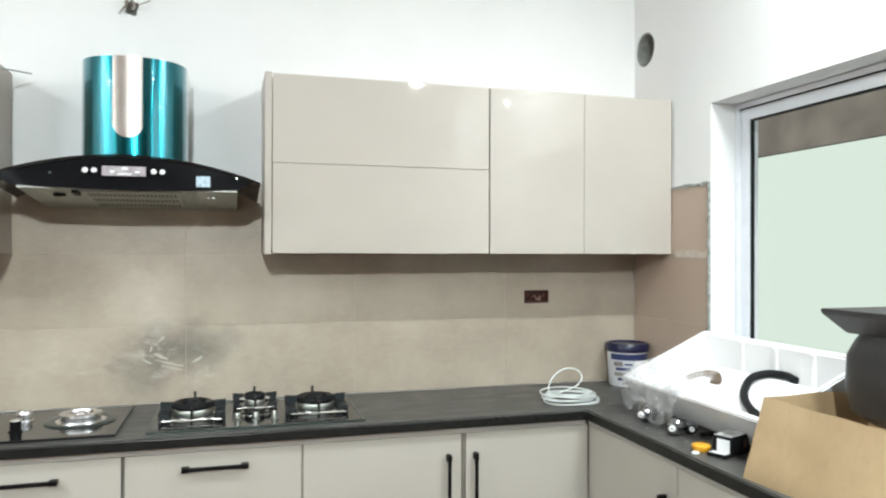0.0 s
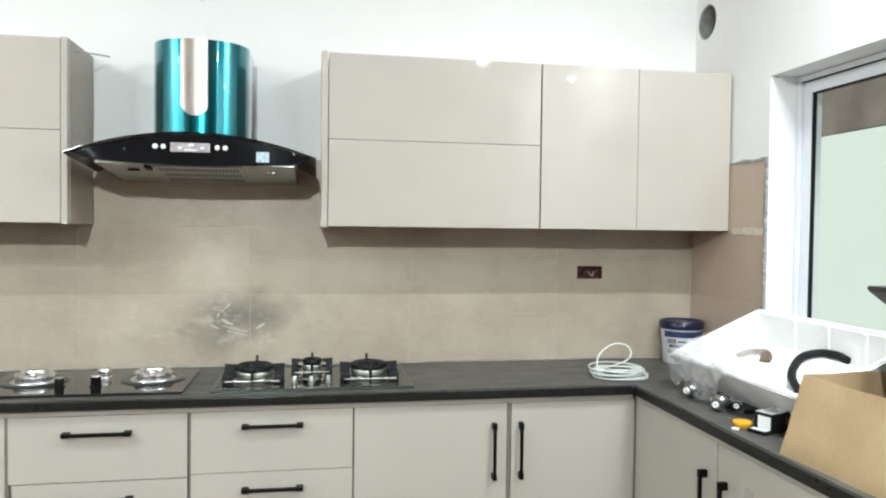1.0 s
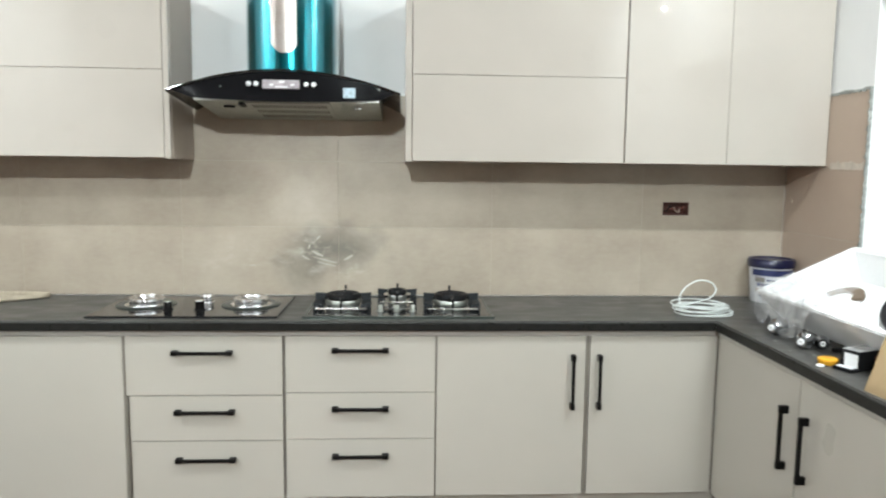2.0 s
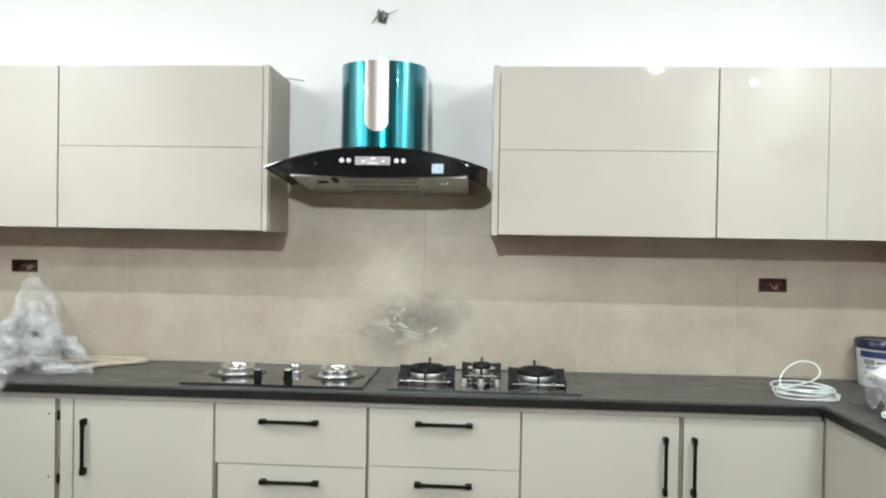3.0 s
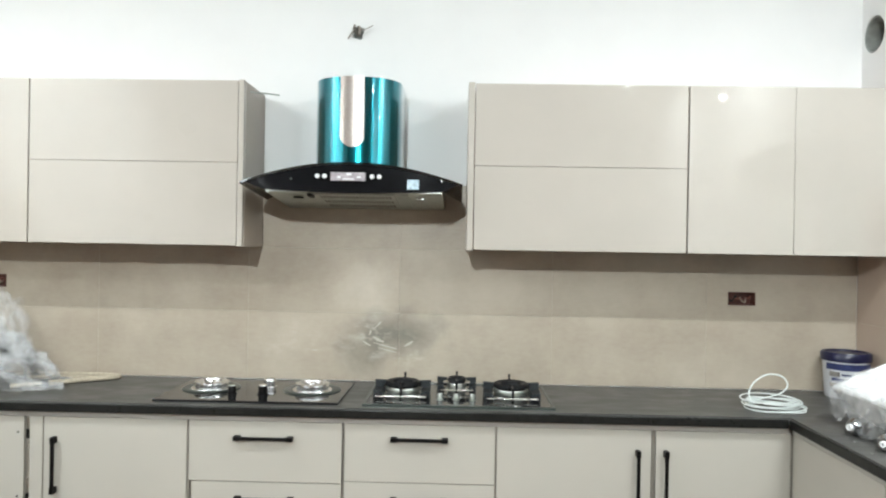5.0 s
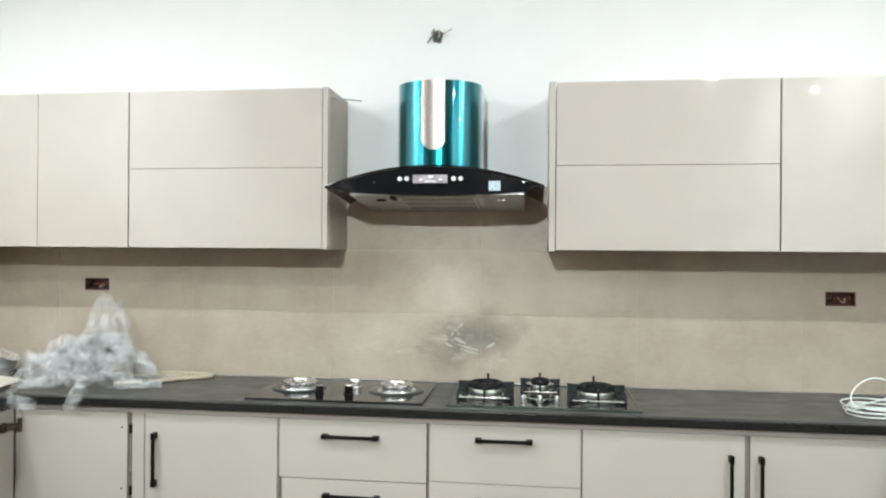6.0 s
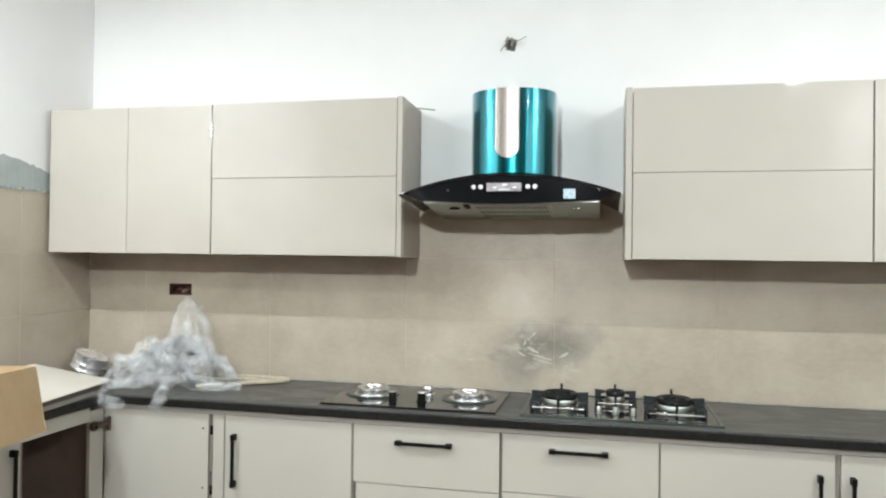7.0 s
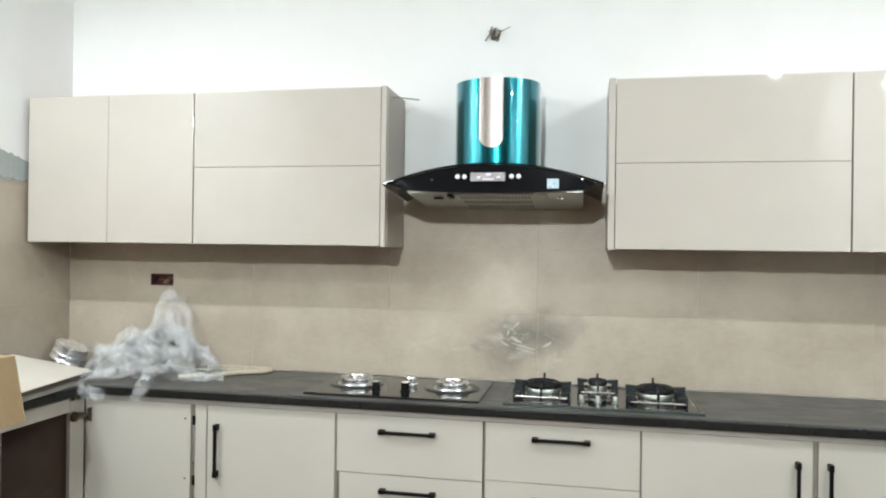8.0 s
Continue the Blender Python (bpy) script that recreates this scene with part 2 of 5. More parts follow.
def stained_tile_material():
    """The same tile with soot and scraped plaster above the hobs."""
    m = tile_material()
    m.m.name = "soot_stained_tile"
    base = m.b.inputs["Base Color"].links[0].from_socket
    drift = m.ramp(m.noise(6.5, 5, 0.6), 0.2, 0.8, -0.65, 0.65)

    def blot(x, z, wide, high):
        """0 at the heart of a smudge, about 1 at its ragged rim."""
        away = m.t.nodes.new("ShaderNodeVectorMath")
        away.operation = "SUBTRACT"
        away.inputs[1].default_value = (x, 0.0, z)
        m.link(m.place(), away.inputs[0])
        size = m.t.nodes.new("ShaderNodeVectorMath")
        size.operation = "MULTIPLY"
        size.inputs[1].default_value = (1 / wide, 1.0, 1 / high)
        m.link(away.outputs[0], size.inputs[0])
        far = m.t.nodes.new("ShaderNodeVectorMath")
        far.operation = "LENGTH"
        m.link(size.outputs[0], far.inputs[0])
        return m.math("ADD", far.outputs["Value"], drift)

    pale = (0.53, 0.485, 0.41)
    haze = m.ramp(blot(0.03, 1.32, 0.15, 0.15), 0.1, 1.15, 0.55, 0.0)
    base = m.mix(haze, base, pale)
    for x, z, wide, high, much in ((0.13, 1.125, 0.27, 0.115, 0.72), (-0.02, 1.02, 0.12, 0.13, 0.5), (0.13, 1.10, 0.10, 0.05, 0.45)):
        base = m.mix(m.ramp(blot(x, z, wide, high), 0.1, 1.2, much, 0.0), base, (0.135, 0.125, 0.105))
    scrape = m.noise(11, 6, 0.7, (0.7, 1, 1.5))
    for x, z, wide, high, much in ((0.02, 1.12, 0.16, 0.10, 0.75), (0.22, 1.02, 0.16, 0.07, 0.8), (-0.33, 1.08, 0.3, 0.10, 0.5)):
        light = m.math("MULTIPLY", m.ramp(scrape, 0.48, 0.64), m.ramp(blot(x, z, wide, high), 0.2, 1.1, much, 0.0))
        base = m.mix(light, base, pale)
    m.colour(base)
    return m.m


tile_soot = stained_tile_material()


def teal_material():
    m = Mat("teal_mirror_steel", (0.01, 0.22, 0.25), 0.16, 1.0)
    n = m.noise(3, 2, 0.5, (30, 30, 0.3))
    m.colour(m.mix(m.ramp(n, 0.3, 0.7), (0.006, 0.155, 0.205), (0.010, 0.235, 0.285)))
    m.rough(m.ramp(n, 0.3, 0.7, 0.20, 0.27))
    m.set("Coat Weight", 1.0)
    m.set("Coat Roughness", 0.05)
    brushed(m, 0.93)
    return m.m


def brushed(m, amount=0.8):
    """Stretches the gloss up and down, as on rolled steel."""
    m.set("Anisotropic", amount)
    m.set("Anisotropic Rotation", 0.25)
    t = m.t.nodes.new("ShaderNodeTangent")
    t.direction_type, t.axis = "RADIAL", "Z"
    m.link(t.outputs[0], m.b.inputs["Tangent"])
    return m


teal = teal_material()


def clear_material(name, colour, alpha, rough, metal=0.0, crease=0.0):
    """Thin film: partly seen through, with gloss."""
    m = Mat(name, colour, rough, metal)
    n = m.noise(14, 4)
    if crease:
        ridge = m.math("ABSOLUTE", m.math("SUBTRACT", m.noise(20, 2, 0.5, (1, 1, 0.6)), 0.5), 0.0)
        m.bump(m.math("ADD", m.ramp(ridge, 0.0, 0.09, 1.0, 0.0), m.noise(12, 2)), crease, 0.02)
    m.link(m.ramp(n, 0.3, 0.7, max(0, alpha - 0.15), min(1, alpha + 0.15)), m.b.inputs["Alpha"])
    return m.m


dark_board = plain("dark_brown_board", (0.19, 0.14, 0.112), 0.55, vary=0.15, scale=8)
bag_mat = clear_material("milky_plastic_bag", (0.84, 0.84, 0.84), 0.22, 0.16, 0.0, 0.5)
film_mat = clear_material("clear_plastic_film", (0.88, 0.89, 0.90), 0.16, 0.13, 0.0, 0.5)
pane_mat = Mat("window_pane", (0.02, 0.03, 0.03), 0.02, Alpha=0.07).m
# ---- the room ----
XL, XR, YB, YF, ZC = -2.35, 2.30, 0.006, -7.0, 3.0
WIN_Y0, WIN_Y1, WIN_Z0, WIN_Z1 = -2.15, -0.605, 1.07, 2.176
TILE_TOP = 1.832

solid("floor", box(XL - 0.3, XR + 0.3, YF - 0.3, 0.3, -0.12, 0.0), floor_mat, kind="structure", label="plain brown kitchen floor", category="floor")
solid("ceiling", box(XL - 0.3, XR + 0.3, YF - 0.3, 0.3, ZC, ZC + 0.15), ceiling_paint, kind="structure", label="plain white ceiling", category="ceiling")
SOCKETS = [(-1.866, -1.734, 1.311, 1.374), (1.703, 1.831, 1.289, 1.353)]
HOLE = (-0.10, -0.02, 2.515, 2.595)
wall_north = solid("wall_north", holed((XL - 0.3, XR + 0.3), (0, ZC), SOCKETS + [HOLE], lambda u, v, w: (u, YB + w, v), 0.24), paint,
                   kind="structure", label="white painted wall with beige stone tiles", category="wall")
VENT_Y, VENT_Z, VENT_R = -0.088, 2.541, 0.084
VB = 0.087
wall_east = solid("wall_east", holed((YF, YB), (0, ZC), [(WIN_Y0, WIN_Y1, WIN_Z0, WIN_Z1), (VENT_Y - VB, VENT_Y + VB, VENT_Z - VB, VENT_Z + VB)],
                  lambda u, v, w: (XR + 0.006 + w, u, v), 0.24), paint, kind="structure", label="white painted wall with a window opening", category="wall")
wall_west = solid("wall_west", holed((YF, YB), (0, ZC), [], lambda u, v, w: (XL - 0.006 - w, u, v), 0.24), paint,
                  kind="structure", label="white painted wall with beige tiles below", category="wall")
solid("wall_south", box(XL - 0.3, XR + 0.3, YF - 0.25, YF, 0, ZC), back_wall_paint, kind="structure", label="plain beige painted wall", category="wall")


def ring_plate(cu, cv, half, radius, put, depth, rough=0.0, n=40):
    """A square plate with a round or ragged hole."""
    bm = bmesh.new()
    rings = {}
    for w in (0.0, depth):
        inner, outer = [], []
        for k in range(n):
            a = 2 * math.pi * k / n
            r = radius * (1 + rough * noise.noise(Vector((math.cos(a) * 1.7, math.sin(a) * 1.7, 3))))
            inner.append(bm.verts.new(put(cu + r * math.cos(a), cv + r * math.sin(a), w)))
            s = half / max(abs(math.cos(a)), abs(math.sin(a)))
            outer.append(bm.verts.new(put(cu + s * math.cos(a), cv + s * math.sin(a), w)))
        rings[w] = inner, outer
    for k in range(n):
        j = (k + 1) % n
        for w in (0.0, depth):
            i, o = rings[w]
            bm.faces.new([i[k], i[j], o[j], o[k]])
        a, b = rings[0.0][0], rings[depth][0]
        bm.faces.new([a[k], a[j], b[j], b[k]])
    bmesh.ops.recalc_face_normals(bm, faces=bm.faces)
    return bm


part("vent_surround", ring_plate(VENT_Y, VENT_Z, VB, VENT_R, lambda u, v, w: (XR + 0.006 + w, u, v), 0.12), paint, wall_east)
pipe = lathe([(0.0835, 0.0), (0.0835, 0.2), (0.0, 0.2), (0.0, 0.19), (0.076, 0.19), (0.076, 0.0), (0.0835, 0.0)], n=40)
moved(pipe, Matrix.Translation((XR + 0.012, VENT_Y, VENT_Z)) @ Matrix.Rotation(radians(90), 4, "Y"))
solid("vent_pipe", pipe, mortar, True, label="open round vent pipe set in the white wall", category="vent")
part("hole_surround", ring_plate(-0.06, 2.555, 0.04, 0.029, lambda u, v, w: (u, YB + w, v), 0.06, 0.5), paint, wall_north)
solid("hole_filling", box(-0.105, -0.015, YB + 0.05, YB + 0.09, 2.51, 2.60, 0.004), mortar, kind="structure", label="rough grey cement inside a wall hole", category="wall")
wires = empty("loose_wires", -0.06, 0.0, 2.54, label="bare electric wires sticking out of a wall hole", category="wires")
wire_mat = plain("grey_wire", (0.25, 0.22, 0.19), 0.5)
for pts, r in ((((-0.065, 0.05, 2.56), (-0.07, -0.01, 2.57), (-0.08, -0.03, 2.545), (-0.10, -0.04, 2.51)), 0.004),
               (((-0.055, 0.05, 2.555), (-0.05, -0.02, 2.56), (-0.02, -0.04, 2.555), (0.02, -0.05, 2.57)), 0.0022),
               (((-0.06, 0.05, 2.55), (-0.055, -0.015, 2.57), (-0.045, -0.03, 2.555), (-0.05, -0.035, 2.53)), 0.006),
               (((-0.07, 0.05, 2.55), (-0.075, -0.02, 2.56), (-0.07, -0.03, 2.58)), 0.005)):
    part("wire", tube(spline(pts), r, 8), wire_mat, wires, smooth=True)

# ---- window on the east wall ----
window = empty("window_1", 2.45, (WIN_Y0 + WIN_Y1) / 2, WIN_Z0, kind="structure", label="white framed sliding window with clear glass panes", category="window")


def frame_bm(y0, y1, z0, z1, x0, x1, wide):
    bm = holed((y0, y1), (z0, z1), [(y0 + wide, y1 - wide, z0 + wide, z1 - wide)], lambda u, v, w: (x0 + w, u, v), x1 - x0)
    return bm


part("window_frame", frame_bm(WIN_Y0 + 0.004, WIN_Y1 - 0.004, WIN_Z0 + 0.004, WIN_Z1 - 0.004, 2.425, 2.50, 0.022), upvc, window)
mid = (WIN_Y0 + WIN_Y1) / 2
for y0, y1, x0 in ((mid - 0.03, WIN_Y1 - 0.030, 2.438), (WIN_Y0 + 0.030, mid + 0.03, 2.470)):
    sash = part("sash", frame_bm(y0, y1, WIN_Z0 + 0.03, WIN_Z1 - 0.030, x0, x0 + 0.028, 0.046), upvc, window)
    part("gasket", frame_bm(y0 + 0.045, y1 - 0.045, WIN_Z0 + 0.075, WIN_Z1 - 0.075, x0 + 0.006, x0 + 0.022, 0.008), rubber, sash)
    pane = part("pane", box(x0 + 0.012, x0 + 0.017, y0 + 0.048, y1 - 0.048, WIN_Z0 + 0.078, WIN_Z1 - 0.078), pane_mat, sash)
    pane.visible_shadow = False
part("track", box(2.428, 2.436, WIN_Y0 + 0.03, WIN_Y1 - 0.03, WIN_Z1 - 0.031, WIN_Z1 - 0.027), black, window)
# outside: a glowing board for daylit distance, and a concrete beam across the yard
glow = bpy.data.materials.new("glowing_backdrop")
glow.use_nodes = True
shine = glow.node_tree.nodes["Principled BSDF"]
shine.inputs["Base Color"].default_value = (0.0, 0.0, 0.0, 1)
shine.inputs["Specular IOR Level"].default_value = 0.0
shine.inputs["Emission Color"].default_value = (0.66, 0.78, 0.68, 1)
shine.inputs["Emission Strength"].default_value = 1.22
solid("backdrop", box(7.0, 7.1, -14, 16, -0.5, 8), glow, kind="structure", label="glowing pale green board standing in for the daylit distance", category="backdrop")
solid("ground", box(2.6, 40, -30, 30, -0.7, -0.5), mortar, kind="structure", label="grey concrete yard floor", category="ground")
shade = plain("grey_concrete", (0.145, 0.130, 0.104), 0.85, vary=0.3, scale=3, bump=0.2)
solid("beam", box(5.0, 5.05, -9, 12, 2.416, 4.2, 0.004), shade, kind="structure", label="grey concrete beam outside the window", category="beam")

# ---- plaster edges and patches ----
def ragged(us, low, high, put, thick, amp, seed, step=0.012):
    """A thin ragged strip of cement along a line."""
    bm = bmesh.new()
    n = max(2, int(abs(us[1] - us[0]) / step))
    rows = []
    for k in range(n + 1):
        u = us[0] + (us[1] - us[0]) * k / n
        a = low(u) + amp * 0.5 * noise.noise(Vector((u * 60, seed, 1)))
        b = high(u) + amp * noise.noise(Vector((u * 45, seed, 7)))
        t = thick * (1 + 0.5 * noise.noise(Vector((u * 70, seed, 4))))
        rows.append([bm.verts.new(put(u, a, 0)), bm.verts.new(put(u, a, t)), bm.verts.new(put(u, b, t * 0.8)), bm.verts.new(put(u, b, 0))])
    for p, q in zip(rows, rows[1:]):
        for j in range(4):
            bm.faces.new([p[j], p[(j + 1) % 4], q[(j + 1) % 4], q[j]])
    bm.faces.new(rows[0])
    bm.faces.new(rows[-1][::-1])
    bmesh.ops.recalc_face_normals(bm, faces=bm.faces)
    return bm


east_put = lambda u, v, w: (XR + 0.006 - w, u, v)
west_put = lambda u, v, w: (XL - 0.006 + w, u, v)
part("mortar_edge", ragged((-0.600, -0.33), lambda u: TILE_TOP - 0.004, lambda u: TILE_TOP + 0.008, east_put, 0.011, 0.022, 2), mortar, wall_east, "rough grey mortar edge")
part("mortar_edge", ragged((0.90, TILE_TOP + 0.01), lambda u: -0.604, lambda u: -0.595, lambda u, v, w: (XR + 0.006 - w, v, u), 0.013, 0.016, 5), mortar, wall_east, "rough grey mortar edge")
part("mortar_edge", ragged((-1.2, -0.31), lambda u: TILE_TOP - 0.006, lambda u: TILE_TOP + 0.006, west_put, 0.010, 0.012, 8), mortar, wall_west, "rough grey mortar edge")
part("plaster_smear", ragged((-0.585, -0.36), lambda u: 1.515, lambda u: 1.545 + 0.02 * noise.noise(Vector((u * 14, 0, 0))), lambda u, v, w: (XR - 0.0005 - w, u, v), 0.0012, 0.016, 21), plain("pale_plaster", (0.52, 0.46, 0.39), 0.9, vary=0.15, scale=30), wall_east, "pale plaster smear")
patch_mat = plain("grey_plaster", (0.36, 0.39, 0.38), 0.9, vary=0.1, scale=8, bump=0.3)
part("plaster_patch", ragged((-1.2, -0.30), lambda u: TILE_TOP + 0.004, lambda u: 1.935 + 0.05 * math.sin((u + 0.33) * -5.0), west_put, 0.003, 0.015, 11), patch_mat, wall_west, "bare grey plaster patch")

# ---- upper cabinets ----
UB, UT, UM, UF = 1.530, 2.242, 1.889, -0.330


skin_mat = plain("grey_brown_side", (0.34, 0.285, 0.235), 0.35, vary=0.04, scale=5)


def upper(name, x0, x1, fronts, label, end=None):
    """A wall unit: carcass, fronts as (x0, x1, z0, z1), and an end panel at x end0..end1."""
    unit = empty(name, (x0 + x1) / 2, -0.15, UB, label=label, category="wall cabinet", group="wall cabinets")
    part("body", box(x0 + 0.003, x1 - 0.003, UF + 0.022, YB - 0.004 - 0.004, UB + 0.002, UT - 0.002, 0.002), carcass, unit, "brown board carcass")
    for a, b, c, d in fronts:
        ga, gb = 0.0022 if a <= x0 + 0.011 else 0.0011, 0.0022 if b >= x1 - 0.011 else 0.0011
        part("door", box(a + ga, b - gb, UF, UF + 0.019, c + 0.001, d - 0.001, 0.0007), laminate, unit)
    if end:
        part("end_panel", box(end[0], end[1], UF - 0.004, YB - 0.010, UB - 0.004, UT + 0.003, 0.002), laminate, unit)
        face = end[0] - 0.0015 if end[0] > 0 else end[1]
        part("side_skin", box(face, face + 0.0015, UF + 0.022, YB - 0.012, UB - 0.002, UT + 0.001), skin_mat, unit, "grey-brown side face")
    return unit


upper("lift_up_wall_cabinet", 0.497, 1.404, [(0.497, 1.404, UB, UM), (0.497, 1.404, UM, UT)], "beige gloss wall cabinet with two lift-up fronts", (0.470, 0.496))
upper("wall_cabinet", 1.406, 2.298, [(1.406, 1.852, UB, UT), (1.852, 2.298, UB, UT)], "beige gloss wall cabinet with two closed doors")
upper("lift_up_wall_cabinet", -1.434, -0.521, [(-1.434, -0.521, UB, UM), (-1.434, -0.521, UM, UT)], "beige gloss wall cabinet with two lift-up fronts", (-0.520, -0.497))
upper("wall_cabinet", -2.340, -1.436, [(-2.330, -1.888, UB, UT), (-1.888, -1.436, UB, UT)], "beige gloss wall cabinet with two closed doors")

# ---- base cabinets ----
BZ0, BZ1, BF = 0.156, 0.830, -0.550


def handle(parent, x, z, length, along, face="y", front=BF, out=-1):
    """A black bar pull with two square feet. along 'x' or 'z' on a front facing y; 'z' on one facing x."""
    bm = bmesh.new()
    t, stand = 0.0065, 0.026
    h = length / 2

    def put(a, b, u0, u1, d0, d1):
        # a, b: span along the bar; u: across; d: off the face
        d0, d1 = sorted((front + out * d0, front + out * d1))
        if face == "y" and along == "x":
            return (x + a, x + b, d0, d1, z + u0, z + u1)
        if face == "y":
            return (x + u0, x + u1, d0, d1, z + a, z + b)
        return (d0, d1, x + u0, x + u1, z + a, z + b)

    box(*put(-h, h, -t, t, stand - 0.008, stand + 0.004), 0.002, bm)
    for s in (-1, 1):
        box(*put(s * h - 0.011 if s < 0 else h - 0.015, s * h + 0.015 if s < 0 else h + 0.011, -0.0085, 0.0085, 0.0, stand + 0.005), 0.002, bm)
    return part("handle", bm, black, parent, "black metal bar handle")


def base(name, x0, x1, label):
    unit = empty(name, (x0 + x1) / 2, -0.28, 0.0, label=label, category="base cabinet", group="base cabinets")
    part("body", box(x0 + 0.001, x1 - 0.001, BF + 0.0205, -0.012, BZ0 + 0.002, 0.846, 0.002), reveal, unit, "grey-beige board carcass")
    for x in (x0 + 0.0018, x1 - 0.0018):
        part("edge_strip", box(x - 0.0016, x + 0.0016, BF + 0.003, BF + 0.020, BZ0 + 0.002, 0.831), reveal, unit)
    return unit


def front(unit, x0, x1, z0, z1, name="door"):
    return part(name, box(x0 + 0.0035, x1 - 0.0035, BF, BF + 0.019, z0 + 0.001, z1 - 0.001, 0.0007 if name == "door" else 0), laminate_base, unit)


u = base("drawer_cabinet", -0.632, -0.015, "cream base cabinet with three drawers and black handles")
for dx, z0, z1, hz in ((0.0, 0.588, BZ1, 0.765), (0.012, 0.401, 0.586, 0.523), (0.014, BZ0, 0.399, 0.325)):
    handle(front(u, -0.632 + dx, -0.012, z0, z1, "drawer_front"), -0.327 + 0.4 * dx, hz, 0.215, "x")
u = base("drawer_cabinet", -0.010, 0.598, "cream base cabinet with three drawers and black handles")
for z0, z1, hz in ((0.598, BZ1, 0.774), (0.404, 0.597, 0.533), (BZ0, 0.403, 0.335)):
    handle(front(u, -0.007, 0.598, z0, z1, "drawer_front"), 0.295, hz, 0.205, "x")
u = base("base_cabinet", 0.600, 1.218, "cream base cabinet with one closed door")
handle(front(u, 0.600, 1.214, BZ0, BZ1), 1.157, 0.640, 0.205, "z")
u = base("base_cabinet", 1.220, 1.780, "cream corner base cabinet with one closed door")
handle(front(u, 1.226, 1.758, BZ0, BZ1), 1.267, 0.640, 0.205, "z")
u = base("base_cabinet", -1.222, -0.634, "cream base cabinet with one closed door")
handle(front(u, -1.222, -0.636, BZ0, BZ1), -1.172, 0.638, 0.205, "z")
u = base("base_cabinet", -1.800, -1.224, "cream corner base cabinet with a plain closed door")
d = front(u, -1.822, -1.297, BZ0, BZ1)
part("filler_post", box(-1.292, -1.226, BF + 0.001, BF + 0.019, BZ0, BZ1, 0.0015), laminate_base, u)
part("post_trim", box(-1.288, -1.278, BF - 0.004, BF + 0.001, BZ0, BZ1, 0.001), alu, u, "thin aluminium trim")
for z in (0.76, 0.50):
    part("hinge_mark", box(-1.289, -1.277, BF - 0.006, BF + 0.0, z - 0.02, z + 0.02, 0.002), black, u)
    part("screw", moved(lathe([(0.0, 0.0), (0.004, 0.0), (0.004, 0.002), (0.0, 0.003)], n=10), Matrix.Translation((-1.325, BF, z + 0.005)) @ Matrix.Rotation(radians(90), 4, "X")), black, d)

# the east run, its fronts facing west
EX = 1.760


def side_base(name, y0, y1, sign, label, closed=True):
    x_front = EX if sign > 0 else -1.822
    wall = XR - 0.012 if sign > 0 else XL + 0.012
    unit = empty(name, (x_front + wall) / 2, (y0 + y1) / 2, 0.0, label=label, category="base cabinet", group="base cabinets")
    if closed:
        a, b = sorted((x_front + sign * 0.022, wall))
        part("body", box(a, b, y0 + 0.001, y1 - 0.001, BZ0 + 0.002, 0.846, 0.002), carcass, unit, "brown board carcass")
    return unit


def side_front(unit, y0, y1, sign, z0=BZ0, z1=BZ1):
    x_front = EX if sign > 0 else -1.822
    a, b = sorted((x_front, x_front + sign * 0.019))
    return part("door", box(a, b, y0 + 0.002, y1 - 0.002, z0, z1, 0.0015), laminate_base, unit)


u = side_base("base_cabinet", -1.17, -0.585, 1, "cream base cabinet with one closed door and black handle")
handle(side_front(u, -1.17, -0.585, 1), -1.105, 0.610, 0.20, "z", "x", EX, -1)
part("corner_filler", box(EX + 0.002, EX + 0.019, -0.5845, -0.552, BZ0, BZ1, 0.001), laminate_base, u)
for k in range(2):
    y1 = -1.172 - 0.585 * k
    u = side_base("base_cabinet", y1 - 0.583, y1, 1, "cream base cabinet with one closed door and black handle")
    handle(side_front(u, y1 - 0.583, y1, 1), y1 - 0.055, 0.610, 0.20, "z", "x", EX, -1)
# the west run: an open unit without its door, then a closed one
WX = -1.822
u = side_base("open_base_cabinet", -1.04, -0.60, -1, "open base cabinet missing its door, dark inside", False)
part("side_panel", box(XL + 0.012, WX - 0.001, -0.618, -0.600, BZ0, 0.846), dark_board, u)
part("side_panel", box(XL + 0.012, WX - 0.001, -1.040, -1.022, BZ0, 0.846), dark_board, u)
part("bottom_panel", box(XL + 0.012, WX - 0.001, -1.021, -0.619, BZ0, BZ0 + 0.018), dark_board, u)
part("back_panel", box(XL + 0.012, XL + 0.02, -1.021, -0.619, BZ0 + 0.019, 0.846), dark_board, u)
part("stile", box(WX - 0.018, WX + 0.001, -0.645, -0.556, BZ0, BZ1, 0.0015), laminate_base, u)
part("rail", box(WX - 0.018, WX + 0.001, -1.040, -0.646, 0.785, 0.846, 0.0015), laminate_base, u)
hinge = bmesh.new()
box(-1.800, -1.785, BF - 0.016, BF - 0.001, 0.728, 0.790, 0.003, hinge)
box(-1.806, -1.788, -0.640, BF - 0.012, 0.752, 0.770, 0.004, hinge)
box(WX + 0.002, -1.795, -0.612, -0.588, 0.748, 0.775, 0.004, hinge)
merge(hinge, moved(lathe([(0, 0), (0.021, 0), (0.023, 0.004), (0.021, 0.016), (0.015, 0.019), (0, 0.015)], n=24), Matrix.Translation((WX + 0.004, -0.632, 0.762)) @ Matrix.Rotation(radians(90), 4, "Y")))
part("hinge", hinge, plain("dark_hinge_steel", (0.10, 0.075, 0.055), 0.35, 0.7), u, "dark steel concealed hinge left without a door")
